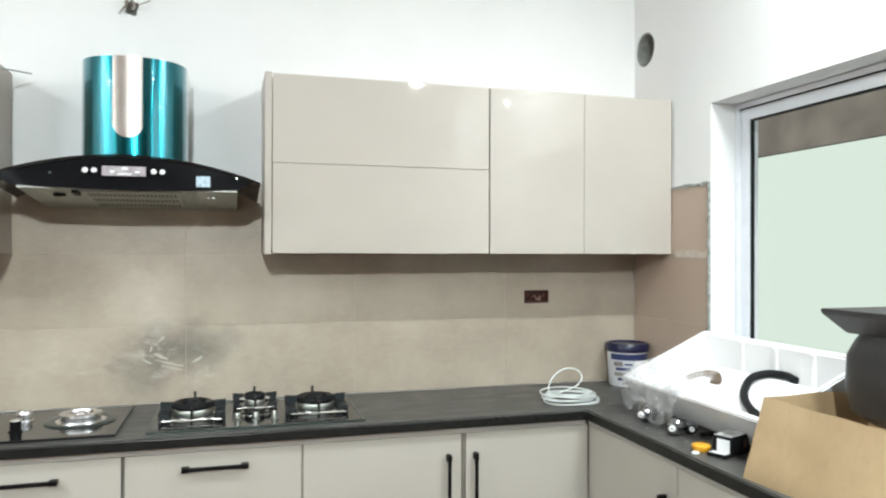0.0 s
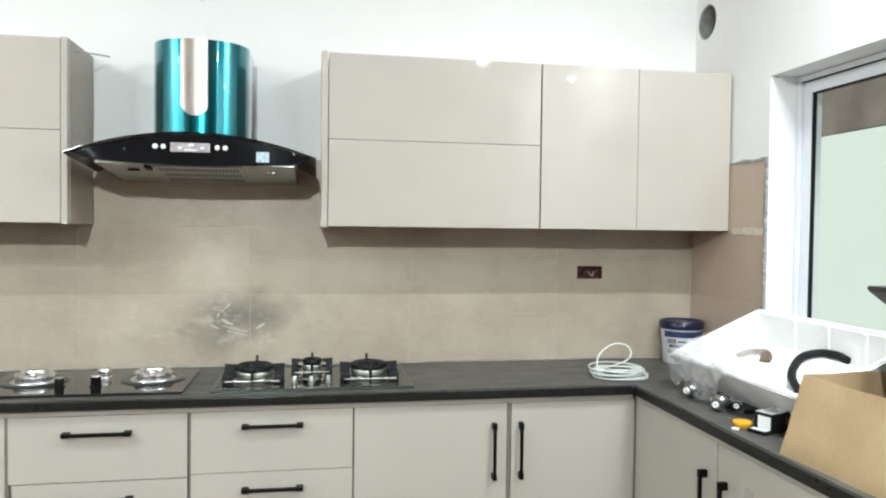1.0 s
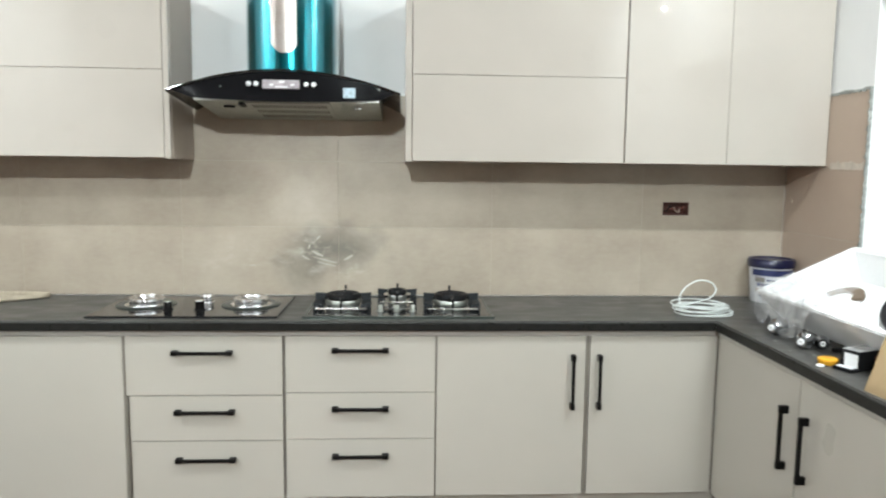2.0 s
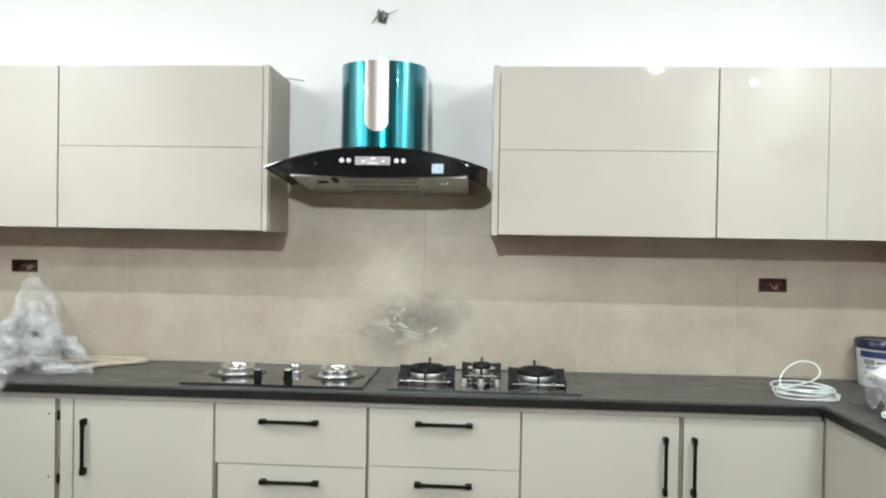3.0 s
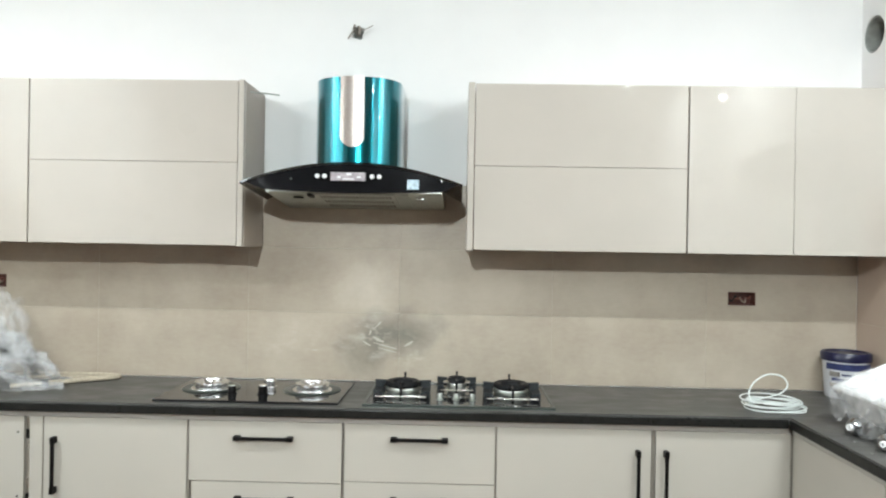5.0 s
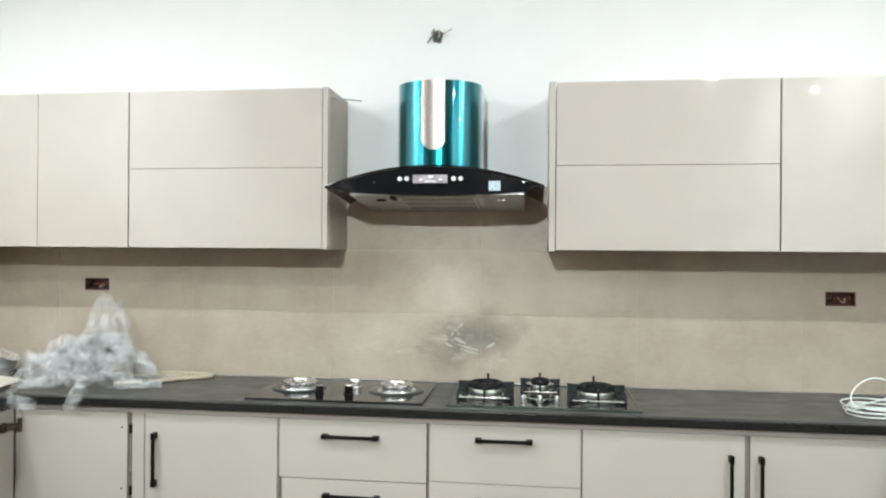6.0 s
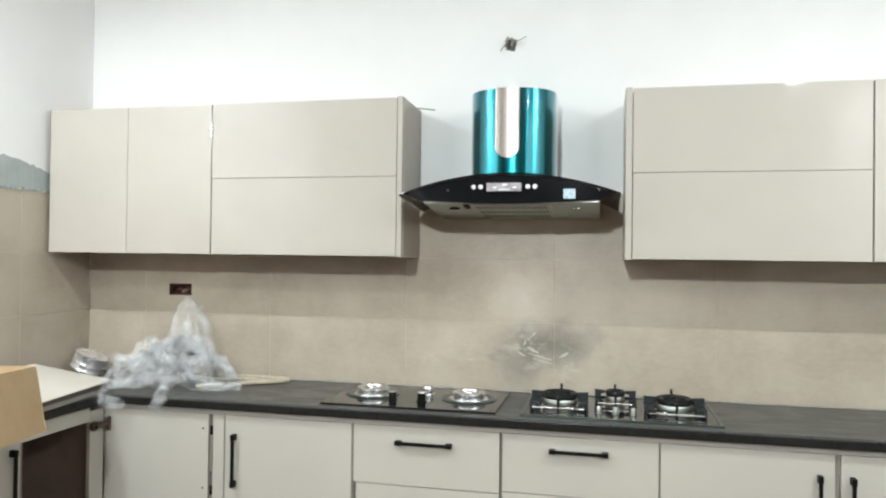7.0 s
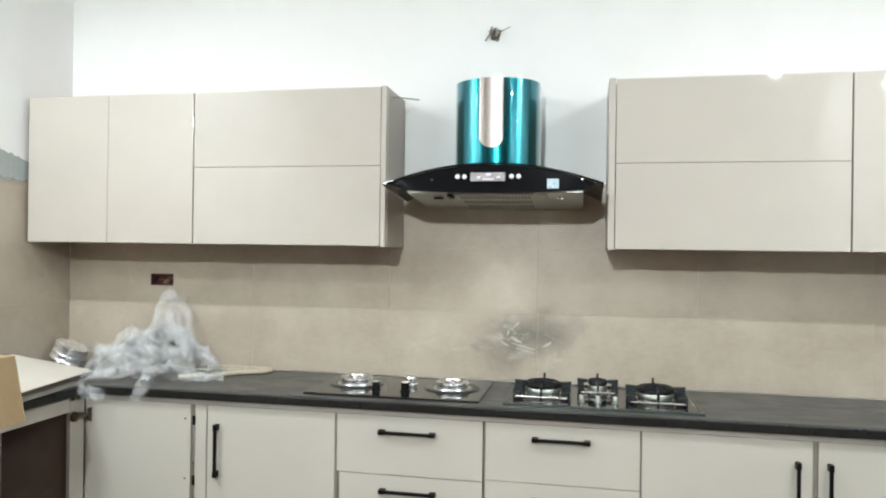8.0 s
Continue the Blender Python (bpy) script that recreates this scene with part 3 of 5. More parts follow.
for k in range(2):
    y1 = -1.030 - 0.585 * k
    u = side_base("base_cabinet", y1 - 0.583, y1, -1, "cream base cabinet with one closed door and black handle")
    handle(side_front(u, y1 - 0.583, y1, -1), y1 - 0.05, 0.660, 0.20, "z", "x", WX, 1)

for name, b in (("plinth_1", box(-1.858, 1.798, -0.50, -0.485, 0, BZ0 - 0.002)), ("plinth_2", box(1.80, 1.815, -2.34, -0.51, 0, BZ0 - 0.002)), ("plinth_3", box(-1.875, -1.86, -2.30, -0.51, 0, BZ0 - 0.002))):
    solid(name, b, laminate_base, kind="structure", label="cream plinth under the base cabinets", category="plinth")
strip_mat = plain("satin_aluminium", (0.50, 0.49, 0.46), 0.3, 0.35, vary=0.04, scale=3)
for name, b in (("profile_strip_1", box(-1.80, 1.745, BF - 0.006, BF + 0.016, 0.832, 0.854, 0.003)), ("profile_strip_2", box(EX - 0.006, EX + 0.016, -2.34, -0.56, 0.832, 0.854, 0.003))):
    solid(name, b, strip_mat, kind="structure", label="aluminium strip under the worktop edge", category="trim")

# ---- worktop: one U of dark stone with a built-up front edge ----
CT, CB = 0.897, 0.856
worktop = empty("worktop", 0, -0.3, CB, label="dark grey polished stone worktop with a thick front edge", category="worktop")


def plate(shape, z0, z1, bevel):
    bm = bmesh.new()
    bm.faces.new([bm.verts.new((x, y, z0)) for x, y in shape])
    top = bmesh.ops.extrude_face_region(bm, geom=bm.faces[:])
    bmesh.ops.translate(bm, vec=(0, 0, z1 - z0), verts=[v for v in top["geom"] if isinstance(v, bmesh.types.BMVert)])
    bmesh.ops.recalc_face_normals(bm, faces=bm.faces)
    bmesh.ops.bevel(bm, geom=[e for e in bm.edges if abs(e.verts[0].co.z - e.verts[1].co.z) < 1e-6], offset=bevel, segments=3, affect="EDGES")
    return bm


part("slab", plate([(XL + 0.002, -2.32), (-1.790, -2.32), (-1.790, -0.580), (1.735, -0.580), (1.735, -2.36), (XR - 0.002, -2.36), (XR - 0.002, -0.001), (XL + 0.002, -0.001)], CT - 0.022, CT, 0.006), granite, worktop)
# polished edge, its shade put into a darker colour than the slab
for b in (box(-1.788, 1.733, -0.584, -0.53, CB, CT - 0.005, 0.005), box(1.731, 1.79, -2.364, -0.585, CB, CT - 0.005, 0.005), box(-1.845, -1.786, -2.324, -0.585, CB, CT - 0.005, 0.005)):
    part("front_edge", b, polished, worktop, "polished front edge coloured darker for its shade")

# ---- sockets in the tiled wall ----
red_box = plain("rusty_red_box", (0.085, 0.028, 0.02), 0.6, vary=0.3, scale=40)
wire_pale = plain("pale_wire", (0.45, 0.37, 0.29), 0.5)
wire_red = plain("dull_red_wire", (0.20, 0.07, 0.05), 0.5)
for x0, x1, z0, z1 in SOCKETS:
    s = empty("open_socket_box", (x0 + x1) / 2, 0.03, z0, label="open red-brown socket box with loose wires in the tiles", category="socket box", group="socket boxes")
    bm = holed((x0 + 0.001, x1 - 0.001), (z0 + 0.001, z1 - 0.001), [(x0 + 0.005, x1 - 0.005, z0 + 0.005, z1 - 0.005)], lambda u, v, w: (u, w - 0.0005, v), 0.05)
    box(x0 + 0.001, x1 - 0.001, 0.045, 0.050, z0 + 0.001, z1 - 0.001, 0, bm)
    part("box", bm, red_box, s)
    w = x1 - x0
    for k in range(4):
        pts = [(x0 + w * (0.12 + 0.22 * k), 0.045, z0 + 0.035), (x0 + w * (0.15 + 0.2 * k), 0.010, z0 + 0.02 + 0.012 * (k % 2)),
               (x0 + w * (0.28 + 0.18 * k), 0.004, z0 + 0.045 - 0.014 * (k % 3)), (x0 + w * (0.36 + 0.18 * k), 0.03, z0 + 0.03)]
        part("wire", tube(spline(pts, 6), 0.003, 6), (rubber, wire_red, wire_pale, wire_red)[k], s, smooth=True)

# ---- cooker hood ----
HX = -0.014
hood = empty("cooker_hood", HX, -0.24, 1.71, label="cooker hood with curved black glass and teal mirrored chimney", category="cooker hood")


def arch(x):
    """Height of the glass over x."""
    return 1.876 - 0.083 * (abs(x - HX) / 0.463) ** 2.0


def lip(x):
    """Front edge of the glass over x, bowed outwards."""
    return -0.475 + 0.03 * (abs(x - HX) / 0.463) ** 2


smoked = clear_material("smoked_black_glass", (0.012, 0.010, 0.009), 0.88, 0.08)
bm = bmesh.new()
n = 40
rows = []
for k in range(n + 1):
    x = HX - 0.463 + 0.926 * k / n
    z, y = arch(x), lip(x)
    drop = 0.040 * (abs(x - HX) / 0.463) ** 2
    rows.append([bm.verts.new(p) for p in ((x, y, z - 0.004), (x, y - 0.001, z), (x, y, z + 0.004), (x, -0.012, z + 0.004 - drop), (x, -0.012, z - 0.004 - drop))])
for p, q in zip(rows, rows[1:]):
    for j in range(5):
        bm.faces.new([p[j], p[(j + 1) % 5], q[(j + 1) % 5], q[j]])
bm.faces.new(rows[0])
bm.faces.new(rows[-1][::-1])
bmesh.ops.recalc_face_normals(bm, faces=bm.faces)
part("glass_canopy", bm, smoked, hood, "curved smoked black glass canopy")

# steel body under the glass: arched top, sloping underside
def under(y):
    return 1.758 + (y + 0.452) / 0.44 * -0.045


bm = bmesh.new()
rows = []
for k in range(n + 1):
    x = -0.366 + 0.732 * k / n
    rows.append([bm.verts.new(p) for p in ((x, -0.450, under(-0.450)), (x, -0.450, arch(x) - 0.008), (x, -0.014, arch(x) - 0.012 - 0.04 * (abs(x - HX) / 0.463) ** 2), (x, -0.014, under(-0.014)))])
for p, q in zip(rows, rows[1:]):
    for j in range(4):
        bm.faces.new([p[j], p[(j + 1) % 4], q[(j + 1) % 4], q[j]])
bm.faces.new(rows[0])
bm.faces.new(rows[-1][::-1])
bmesh.ops.recalc_face_normals(bm, faces=bm.faces)
body = part("body", bm, steel, hood, "brushed steel body")
# black front fascia
bm = bmesh.new()
rows = []
for k in range(n + 1):
    s = -1 + 2 * k / n
    xb, xt = HX + 0.013 + 0.372 * s, HX + 0.44 * s
    rows.append([bm.verts.new(p) for p in ((xb, -0.452, 1.755 + 0.012 * s * s), (xb, -0.461, 1.755 + 0.012 * s * s), (xt, lip(xt) + 0.006, arch(xt) - 0.006), (xt, lip(xt) + 0.014, arch(xt) - 0.006))])
for p, q in zip(rows, rows[1:]):
    for j in range(4):
        bm.faces.new([p[j], p[(j + 1) % 4], q[(j + 1) % 4], q[j]])
bm.faces.new(rows[0])
bm.faces.new(rows[-1][::-1])
bmesh.ops.recalc_face_normals(bm, faces=bm.faces)
fascia = part("fascia", bm, plain("black_fascia", (0.007, 0.007, 0.008), 0.14, vary=0.1, Specular_IOR_Level=0.1), hood, "glossy black control fascia", True)
display_mat = plain("pale_display", (0.34, 0.30, 0.32), 0.5, vary=0.3, scale=70)
part("display", box(HX - 0.078, HX + 0.066, -0.478, -0.464, 1.803, 1.838, 0.002), display_mat, fascia, "pale grey control display")
button_mat = plain("white_button", (0.72, 0.72, 0.74), 0.3, vary=0.04)
for a, b, c, d in ((-0.012, 0.008, 1.826, 1.834), (-0.050, -0.036, 1.815, 1.822), (-0.028, 0.020, 1.808, 1.813), (0.030, 0.046, 1.815, 1.822)):
    part("icon", box(HX + a, HX + b, -0.4792, -0.4775, c, d, 0.0004), button_mat, bpy.data.objects["display"])
for dx in (-0.133, -0.104, 0.092, 0.121):
    part("button", moved(lathe([(0, 0), (0.010, 0), (0.010, 0.004), (0.008, 0.007), (0, 0.008)], n=20), Matrix.Translation((HX + dx, -0.4685, 1.822)) @ Matrix.Rotation(radians(90), 4, "X")), button_mat, fascia, smooth=True)
part("sticker", box(0.222, 0.270, -0.4665, -0.4635, 1.772, 1.812, 0.0008), plain("white_blue_sticker", (0.36, 0.47, 0.54), 0.4, vary=0.4, scale=60), fascia, "small white and blue sticker")
part("sensor", box(-0.262, -0.254, -0.468, -0.462, 1.806, 1.814, 0.001), dark_rim, fascia)


def on_under(x0, x1, y0, y1, thick, bevel=0.001):
    b = box(x0, x1, y0, y1, 0, thick, bevel)
    for v in b.verts:
        v.co.z += under(v.co.y) - thick - 0.0005
    return b


slot_mat = plain("dark_filter_slot", (0.09, 0.085, 0.075), 0.5)
panel = part("filter_panel", on_under(-0.17, 0.165, -0.43, -0.06, 0.006), steel, hood)
for r in range(3):
    for k in range(22):
        x = -0.150 + 0.0138 * k
        b = on_under(x, x + 0.008, -0.40 + 0.11 * r, -0.34 + 0.11 * r, 0.002, 0)
        bmesh.ops.translate(b, vec=(0, 0, -0.0055), verts=b.verts)
        part("slot", b, slot_mat, panel)
for x, m in ((-0.255, black), (0.27, chrome)):
    b = lathe([(0, 0), (0.022, 0), (0.022, 0.006), (0, 0.006)], n=24)
    bmesh.ops.translate(b, vec=(x, -0.33, under(-0.33) - 0.0065), verts=b.verts)
    part("lamp_socket", b, m, hood, smooth=False)
part("latch", on_under(-0.20, -0.178, -0.42, -0.36, 0.010), black, hood)
for k in range(3):
    part("side_filter", on_under(0.19 + 0.012 * k, 0.198 + 0.012 * k, -0.42, -0.10, 0.005), steel, hood)


def chimney_line(grow=0.0, n=48):
    """Outline in plan of the chimney, from its back corner round the front."""
    pts = []
    for k in range(n + 1):
        a = math.pi * k / n
        c, s = math.cos(a), math.sin(a)
        pts.append((HX - (0.188 + grow) * math.copysign(abs(c) ** 0.92, c), -0.205 - (0.165 + grow) * abs(s) ** 0.92))
    return pts


CZ0, CZ1 = 1.842, 2.256
line = [(HX - 0.188, -0.010)] + chimney_line() + [(HX + 0.188, -0.010)]
bm = bmesh.new()
low = [bm.verts.new((x, y, CZ0)) for x, y in line]
high = [bm.verts.new((x, y, CZ1)) for x, y in line]
for k in range(len(line) - 1):
    bm.faces.new([low[k], low[k + 1], high[k + 1], high[k]])
inner = [bm.verts.new((HX + (x - HX) * 0.985, y * 0.985 if y < -0.02 else y, CZ1)) for x, y in line]
deep = [bm.verts.new((v.co.x, v.co.y, CZ1 - 0.10)) for v in inner]
for k in range(len(line) - 1):
    bm.faces.new([high[k], high[k + 1], inner[k + 1], inner[k]])
    bm.faces.new([inner[k], inner[k + 1], deep[k + 1], deep[k]])
bm.faces.new(deep)
bmesh.ops.recalc_face_normals(bm, faces=bm.faces)
chimney = part("chimney", bm, teal, hood, "teal mirrored steel chimney", True)
# steel strip with a rounded lower end on the front of the chimney
strip = [p for p in chimney_line(0.0022, 160) if abs(p[0] - HX + 0.008) < 0.054]
bm = bmesh.new()
rows = []
for x, y in strip:
    q = min(1.0, abs(x - HX + 0.008) / 0.0545)
    z0 = 2.012 - 0.055 * math.sqrt(1 - q * q)
    rows.append([bm.verts.new(p) for p in ((x, y + 0.004, z0), (x, y, z0), (x, y, CZ1 + 0.001), (x, y + 0.004, CZ1 + 0.001))])
for p, q in zip(rows, rows[1:]):
    for j in range(4):
        bm.faces.new([p[j], p[(j + 1) % 4], q[(j + 1) % 4], q[j]])
bm.faces.new(rows[0])
bm.faces.new(rows[-1][::-1])
bmesh.ops.recalc_face_normals(bm, faces=bm.faces)
rosy = Mat("rosy_steel", (0.82, 0.72, 0.66), 0.42, 1.0)
rosy.colour(rosy.mix(rosy.ramp(rosy.noise(40, 2), 0.3, 0.7), (0.86, 0.78, 0.73), (0.92, 0.86, 0.82)))
brushed(rosy, 0.93)
part("steel_strip", bm, rosy.m, chimney, "bright steel strip with a rounded end", True)

# a nail through the end panel of the wall cabinet
solid("steel_rod", tube([(-0.505, -0.262, 2.208), (-0.46, -0.17, 2.222), (-0.41, -0.08, 2.232)], 0.0035, 8), steel, label="thin steel rod poking out of the cabinet side", category="rod")


# ---- hobs ----
def burner(thing, x, y, z, r):
    b = part("burner", lathe([(0, 0), (r * 1.25, 0), (r * 1.22, 0.004), (r * 1.0, 0.006), (r * 1.0, 0.014), (r * 0.93, 0.016), (r * 0.93, 0.020), (r * 1.05, 0.023), (r * 1.03, 0.031), (r * 0.92, 0.035), (r * 0.74, 0.033), (r * 0.70, 0.026), (r * 0.3, 0.026), (r * 0.25, 0.032), (0, 0.033)], (x, y, z), 40), burner_steel, thing, "polished steel burner", True)
    return b


def knob(thing, x, y, z, r, h, m, cap=None):
    k = part("knob", lathe([(0, 0), (r * 1.25, 0), (r * 1.25, 0.003), (r, 0.005), (r * 0.95, h - 0.002), (r * 0.85, h), (0, h)], (x, y, z), 24), m, thing, "", True)
    if cap:
        part("cap", lathe([(0, 0), (r * 0.96, 0), (r * 0.9, 0.003), (0, 0.004)], (x, y, z + h), 24), cap, k, "", True)


h1 = empty("built_in_hob", -0.41, -0.31, CT, label="black glass hob with two large ring burners", category="gas hob", group="hobs")
part("glass_plate", box(-0.790, -0.036, -0.535, -0.085, CT, CT + 0.009, 0.003), black_glass, h1, "black glass top")
for x, y in ((-0.632, -0.285), (-0.190, -0.285)):
    part("drip_ring", lathe([(0.090, 0), (0.122, 0), (0.122, 0.003), (0.114, 0.007), (0.090, 0.004), (0.090, 0)], (x, y, CT + 0.009), 48), dark_rim, h1, "", True)
    burner(h1, x, y, CT + 0.010, 0.070)
burner(h1, -0.392, -0.225, CT + 0.009, 0.026)
knob(h1, -0.508, -0.395, CT + 0.009, 0.017, 0.034, black, steel)
knob(h1, -0.376, -0.400, CT + 0.009, 0.019, 0.038, black, chrome)

h2 = empty("built_in_hob", 0.447, -0.31, CT, label="black glass hob with three burners and iron grates", category="gas hob", group="hobs")
part("glass_plate", box(0.066, 0.830, -0.535, -0.085, CT, CT + 0.008, 0.003), black_glass, h2, "black glass top")
rim = holed((0.062, 0.834), (-0.540, -0.081), [(0.074, 0.822, -0.528, -0.093)], lambda u, v, w: (u, v, CT + w), 0.0095)
part("rim", rim, dark_rim, h2, "thin dark bevelled rim")


def grate(thing, cx, cy, half, depth, wide):
    """An iron pan stand: two side plates with notched tops, a ring of bars and four fingers."""
    z = CT + 0.009
    plates = []
    bm = bmesh.new()
    for s in (-1, 1):
        foot = [(0.0, 0.0), (0.36 * half, 0.0), (0.30 * half, 0.024), (0.0, 0.030)]
        hook = [(0.0, 0.020), (0.32 * half, 0.020), (0.30 * half, 0.038), (0.50 * half, 0.042), (0.50 * half, 0.052), (-0.002, 0.055)]
        both = bmesh.new()
        for pts, y0, y1 in ((foot, cy - 0.75 * depth, cy + 0.030), (hook, cy + 0.002, cy + 0.024)):
            own = bmesh.new()
            for y in (y0, y1):
                own.faces.new([own.verts.new((cx + s * (half - px), y, z + pz)) for px, pz in pts])
            a, b = [f.verts[:] for f in own.faces]
            for k in range(len(pts)):
                own.faces.new([a[k], a[(k + 1) % len(pts)], b[(k + 1) % len(pts)], b[k]])
            bmesh.ops.recalc_face_normals(own, faces=own.faces)
            merge(both, own)
        plates.append(both)
    box(cx - half + 0.01, cx + half - 0.01, cy + depth - 0.006, cy + depth + 0.006, z + 0.004, z + 0.016, 0.002, bm)
    for s in (-1, 1):
        box(cx + s * (half - 0.016) - 0.006, cx + s * (half - 0.016) + 0.006, cy - depth, cy + depth, z + 0.004, z + 0.016, 0.002, bm)
    for y0, y1 in ((cy - depth, cy - 0.035), (cy + 0.035, cy + depth)):
        box(cx - 0.005, cx + 0.005, y0, y1, z + 0.040, z + 0.054, 0.002, bm)
    box(cx - 0.005, cx + 0.005, cy - depth - 0.005, cy - depth + 0.005, z, z + 0.054, 0.002, bm)
    box(cx - 0.005, cx + 0.005, cy + depth - 0.005, cy + depth + 0.005, z, z + 0.070, 0.002, bm)
    g = part("grate", bm, iron, thing, "black cast iron pan stand")
    for own in plates:
        part("side_plate", own, slate, g, "slate grey enamelled plate")
    part("front_bar", box(cx - half + 0.012, cx + half - 0.012, cy - depth - 0.006, cy - depth + 0.006, z + 0.007, z + 0.014, 0.003), alu, g, "bright steel front bar")
    ring = lathe([(wide * 0.55, 0.034), (wide * 0.95, 0.034), (wide * 1.04, 0.042), (wide * 1.02, 0.052), (wide * 0.90, 0.057), (wide * 0.62, 0.052), (wide * 0.55, 0.034)], (cx, cy, z), 32)
    part("wind_ring", ring, iron, g, "", True)


for cx, cy, half, depth, r in ((0.207, -0.305, 0.118, 0.125, 0.062), (0.438, -0.205, 0.085, 0.070, 0.034), (0.672, -0.305, 0.118, 0.125, 0.062)):
    part("drip_ring", lathe([(r * 1.25, 0), (r * 1.5, 0), (r * 1.5, 0.003), (r * 1.42, 0.006), (r * 1.25, 0.004), (r * 1.25, 0)], (cx, cy, CT + 0.008), 40), steel, h2, "", True)
    burner(h2, cx, cy, CT + 0.009, r)
    part("bowl", lathe([(r * 1.02, 0.006), (r * 1.18, 0.010), (r * 1.22, 0.022), (r * 1.16, 0.030), (r * 1.08, 0.030), (r * 1.02, 0.006)], (cx, cy, CT + 0.009), 40), steel, h2, "brushed steel burner bowl", True)
    grate(h2, cx, cy, half, depth, r * 1.18)
for x in (0.370, 0.437, 0.505):
    knob(h2, x, -0.425, CT + 0.008, 0.0115, 0.030, steel, black)


film_thin = clear_material("thin_clear_film", (0.90, 0.91, 0.92), 0.10, 0.15, 0.0, 0.5)


# ---- crumpled clear wrap on the worktop ----
def crumple(cx, cy, rx, ry, height, seed, n=46, lean=(0.0, 0.0), fold=0.05, floor=CT + 0.004, sharp=1.3):
    bm = bmesh.new()
    grid = []
    for i in range(n + 1):
        row = []
        for j in range(n + 1):
            u, v = 2 * i / n - 1, 2 * j / n - 1
            r = min(1.0, math.hypot(u, v) / 1.12)
            h = height * (1 - r ** sharp)
            p = Vector((u * 2.6, v * 2.6, seed))
            big = noise.noise_vector(p)
            fine = noise.noise_vector(p * 3.7)
            tiny = noise.noise_vector(p * 9.0)
            x = cx + rx * u + lean[0] * h + fold * (1.3 * big.x + 0.7 * fine.x + 0.2 * tiny.x)
            y = cy + ry * v + lean[1] * h + fold * (0.8 * big.y + 0.5 * fine.y + 0.2 * tiny.y)
            z = floor + max(0.0, h * (1 + 0.5 * big.z) + fold * (0.8 * abs(fine.z) + 0.35 * abs(tiny.z)))
            row.append(bm.verts.new((x, min(y, -0.012), z)))
        grid.append(row)
    for i in range(n):
        for j in range(n):
            bm.faces.new([grid[i][j], grid[i + 1][j], grid[i + 1][j + 1], grid[i][j + 1]])
    return bm


def ribbon(points, wide, seed, n=8):
    """A crinkled strip of film along a line."""
    bm = bmesh.new()
    line = spline(points, 9)
    rows = []
    for k, p in enumerate(line):
        d = (line[min(k + 1, len(line) - 1)] - line[max(k - 1, 0)]).normalized()
        side = d.cross(Vector((0, 0, 1))).normalized() if abs(d.z) < 0.95 else Vector((1, 0, 0))
        up = side.cross(d)
        rows.append([])
        for j in range(n + 1):
            a = math.pi * (j / n) * 1.5 - 0.7
            c = noise.noise_vector(Vector((k * 0.33, j * 0.5, seed)))
            rows[-1].append(bm.verts.new(p + wide * (math.cos(a) * side + math.sin(a) * up) + 0.26 * wide * c))
    for a, b in zip(rows, rows[1:]):
        for j in range(n):
            bm.faces.new([a[j], b[j], b[j + 1], a[j + 1]])
    return bm


wrap = empty("crumpled_plastic_wrap", -1.68, -0.30, CT, label="heap of crumpled clear plastic wrap on the worktop", category="plastic wrap")
part("sheet", crumple(-1.63, -0.30, 0.26, 0.17, 0.23, 3.1, 44, fold=0.040), film_mat, wrap)
part("sheet", crumple(-1.80, -0.32, 0.20, 0.15, 0.175, 7.7, 40, fold=0.038, sharp=2.0), film_mat, wrap)
part("sheet", crumple(-1.70, -0.16, 0.17, 0.09, 0.42, 21.3, 34, (-0.10, 0.12), 0.040, sharp=0.8), film_thin, wrap)
rng = random.Random(11)
for k in range(11):
    a = rng.uniform(0, 2 * math.pi)
    cx, cy = -1.66 + rng.uniform(-0.20, 0.20), -0.32 + rng.uniform(-0.12, 0.12)
    top = 0.20 * max(0.15, 1 - ((cx + 1.66) / 0.30) ** 2) * rng.uniform(0.5, 1.05)
    pts = []
    for j in range(5):
        s = (j - 2) / 2
        pts.append((cx + 0.13 * s * math.cos(a) + rng.uniform(-0.03, 0.03), min(-0.05, cy + 0.09 * s * math.sin(a) + rng.uniform(-0.03, 0.03)), CT + 0.03 + max(0.0, top * (1 - 0.45 * s * s) + rng.uniform(-0.02, 0.02))))
    part("twist", ribbon(pts, rng.uniform(0.020, 0.042), 30.0 + 3 * k), film_mat if k % 2 else film_thin, wrap, "", True)
for k, pts in enumerate((
        ((-1.50, -0.40, 0.95), (-1.42, -0.43, 0.93), (-1.36, -0.40, 0.92), (-1.30, -0.36, 0.915)),
        ((-1.72, -0.50, 0.94), (-1.82, -0.555, 0.935), (-1.86, -0.60, 0.91), (-1.82, -0.625, 0.87), (-1.74, -0.622, 0.862)),
        ((-1.60, -0.48, 0.95), (-1.56, -0.56, 0.93), (-1.55, -0.612, 0.90), (-1.57, -0.618, 0.85)),
        ((-1.95, -0.35, 1.0), (-1.88, -0.42, 1.02), (-1.78, -0.45, 0.99), (-1.70, -0.47, 0.95), (-1.58, -0.46, 0.97)),
        ((-1.74, -0.40, 1.08), (-1.66, -0.44, 1.06), (-1.58, -0.44, 1.02), (-1.50, -0.40, 1.04)))):
    part("twist", ribbon(pts, 0.030 if k else 0.022, 5.0 + k), film_mat, wrap, "", True)

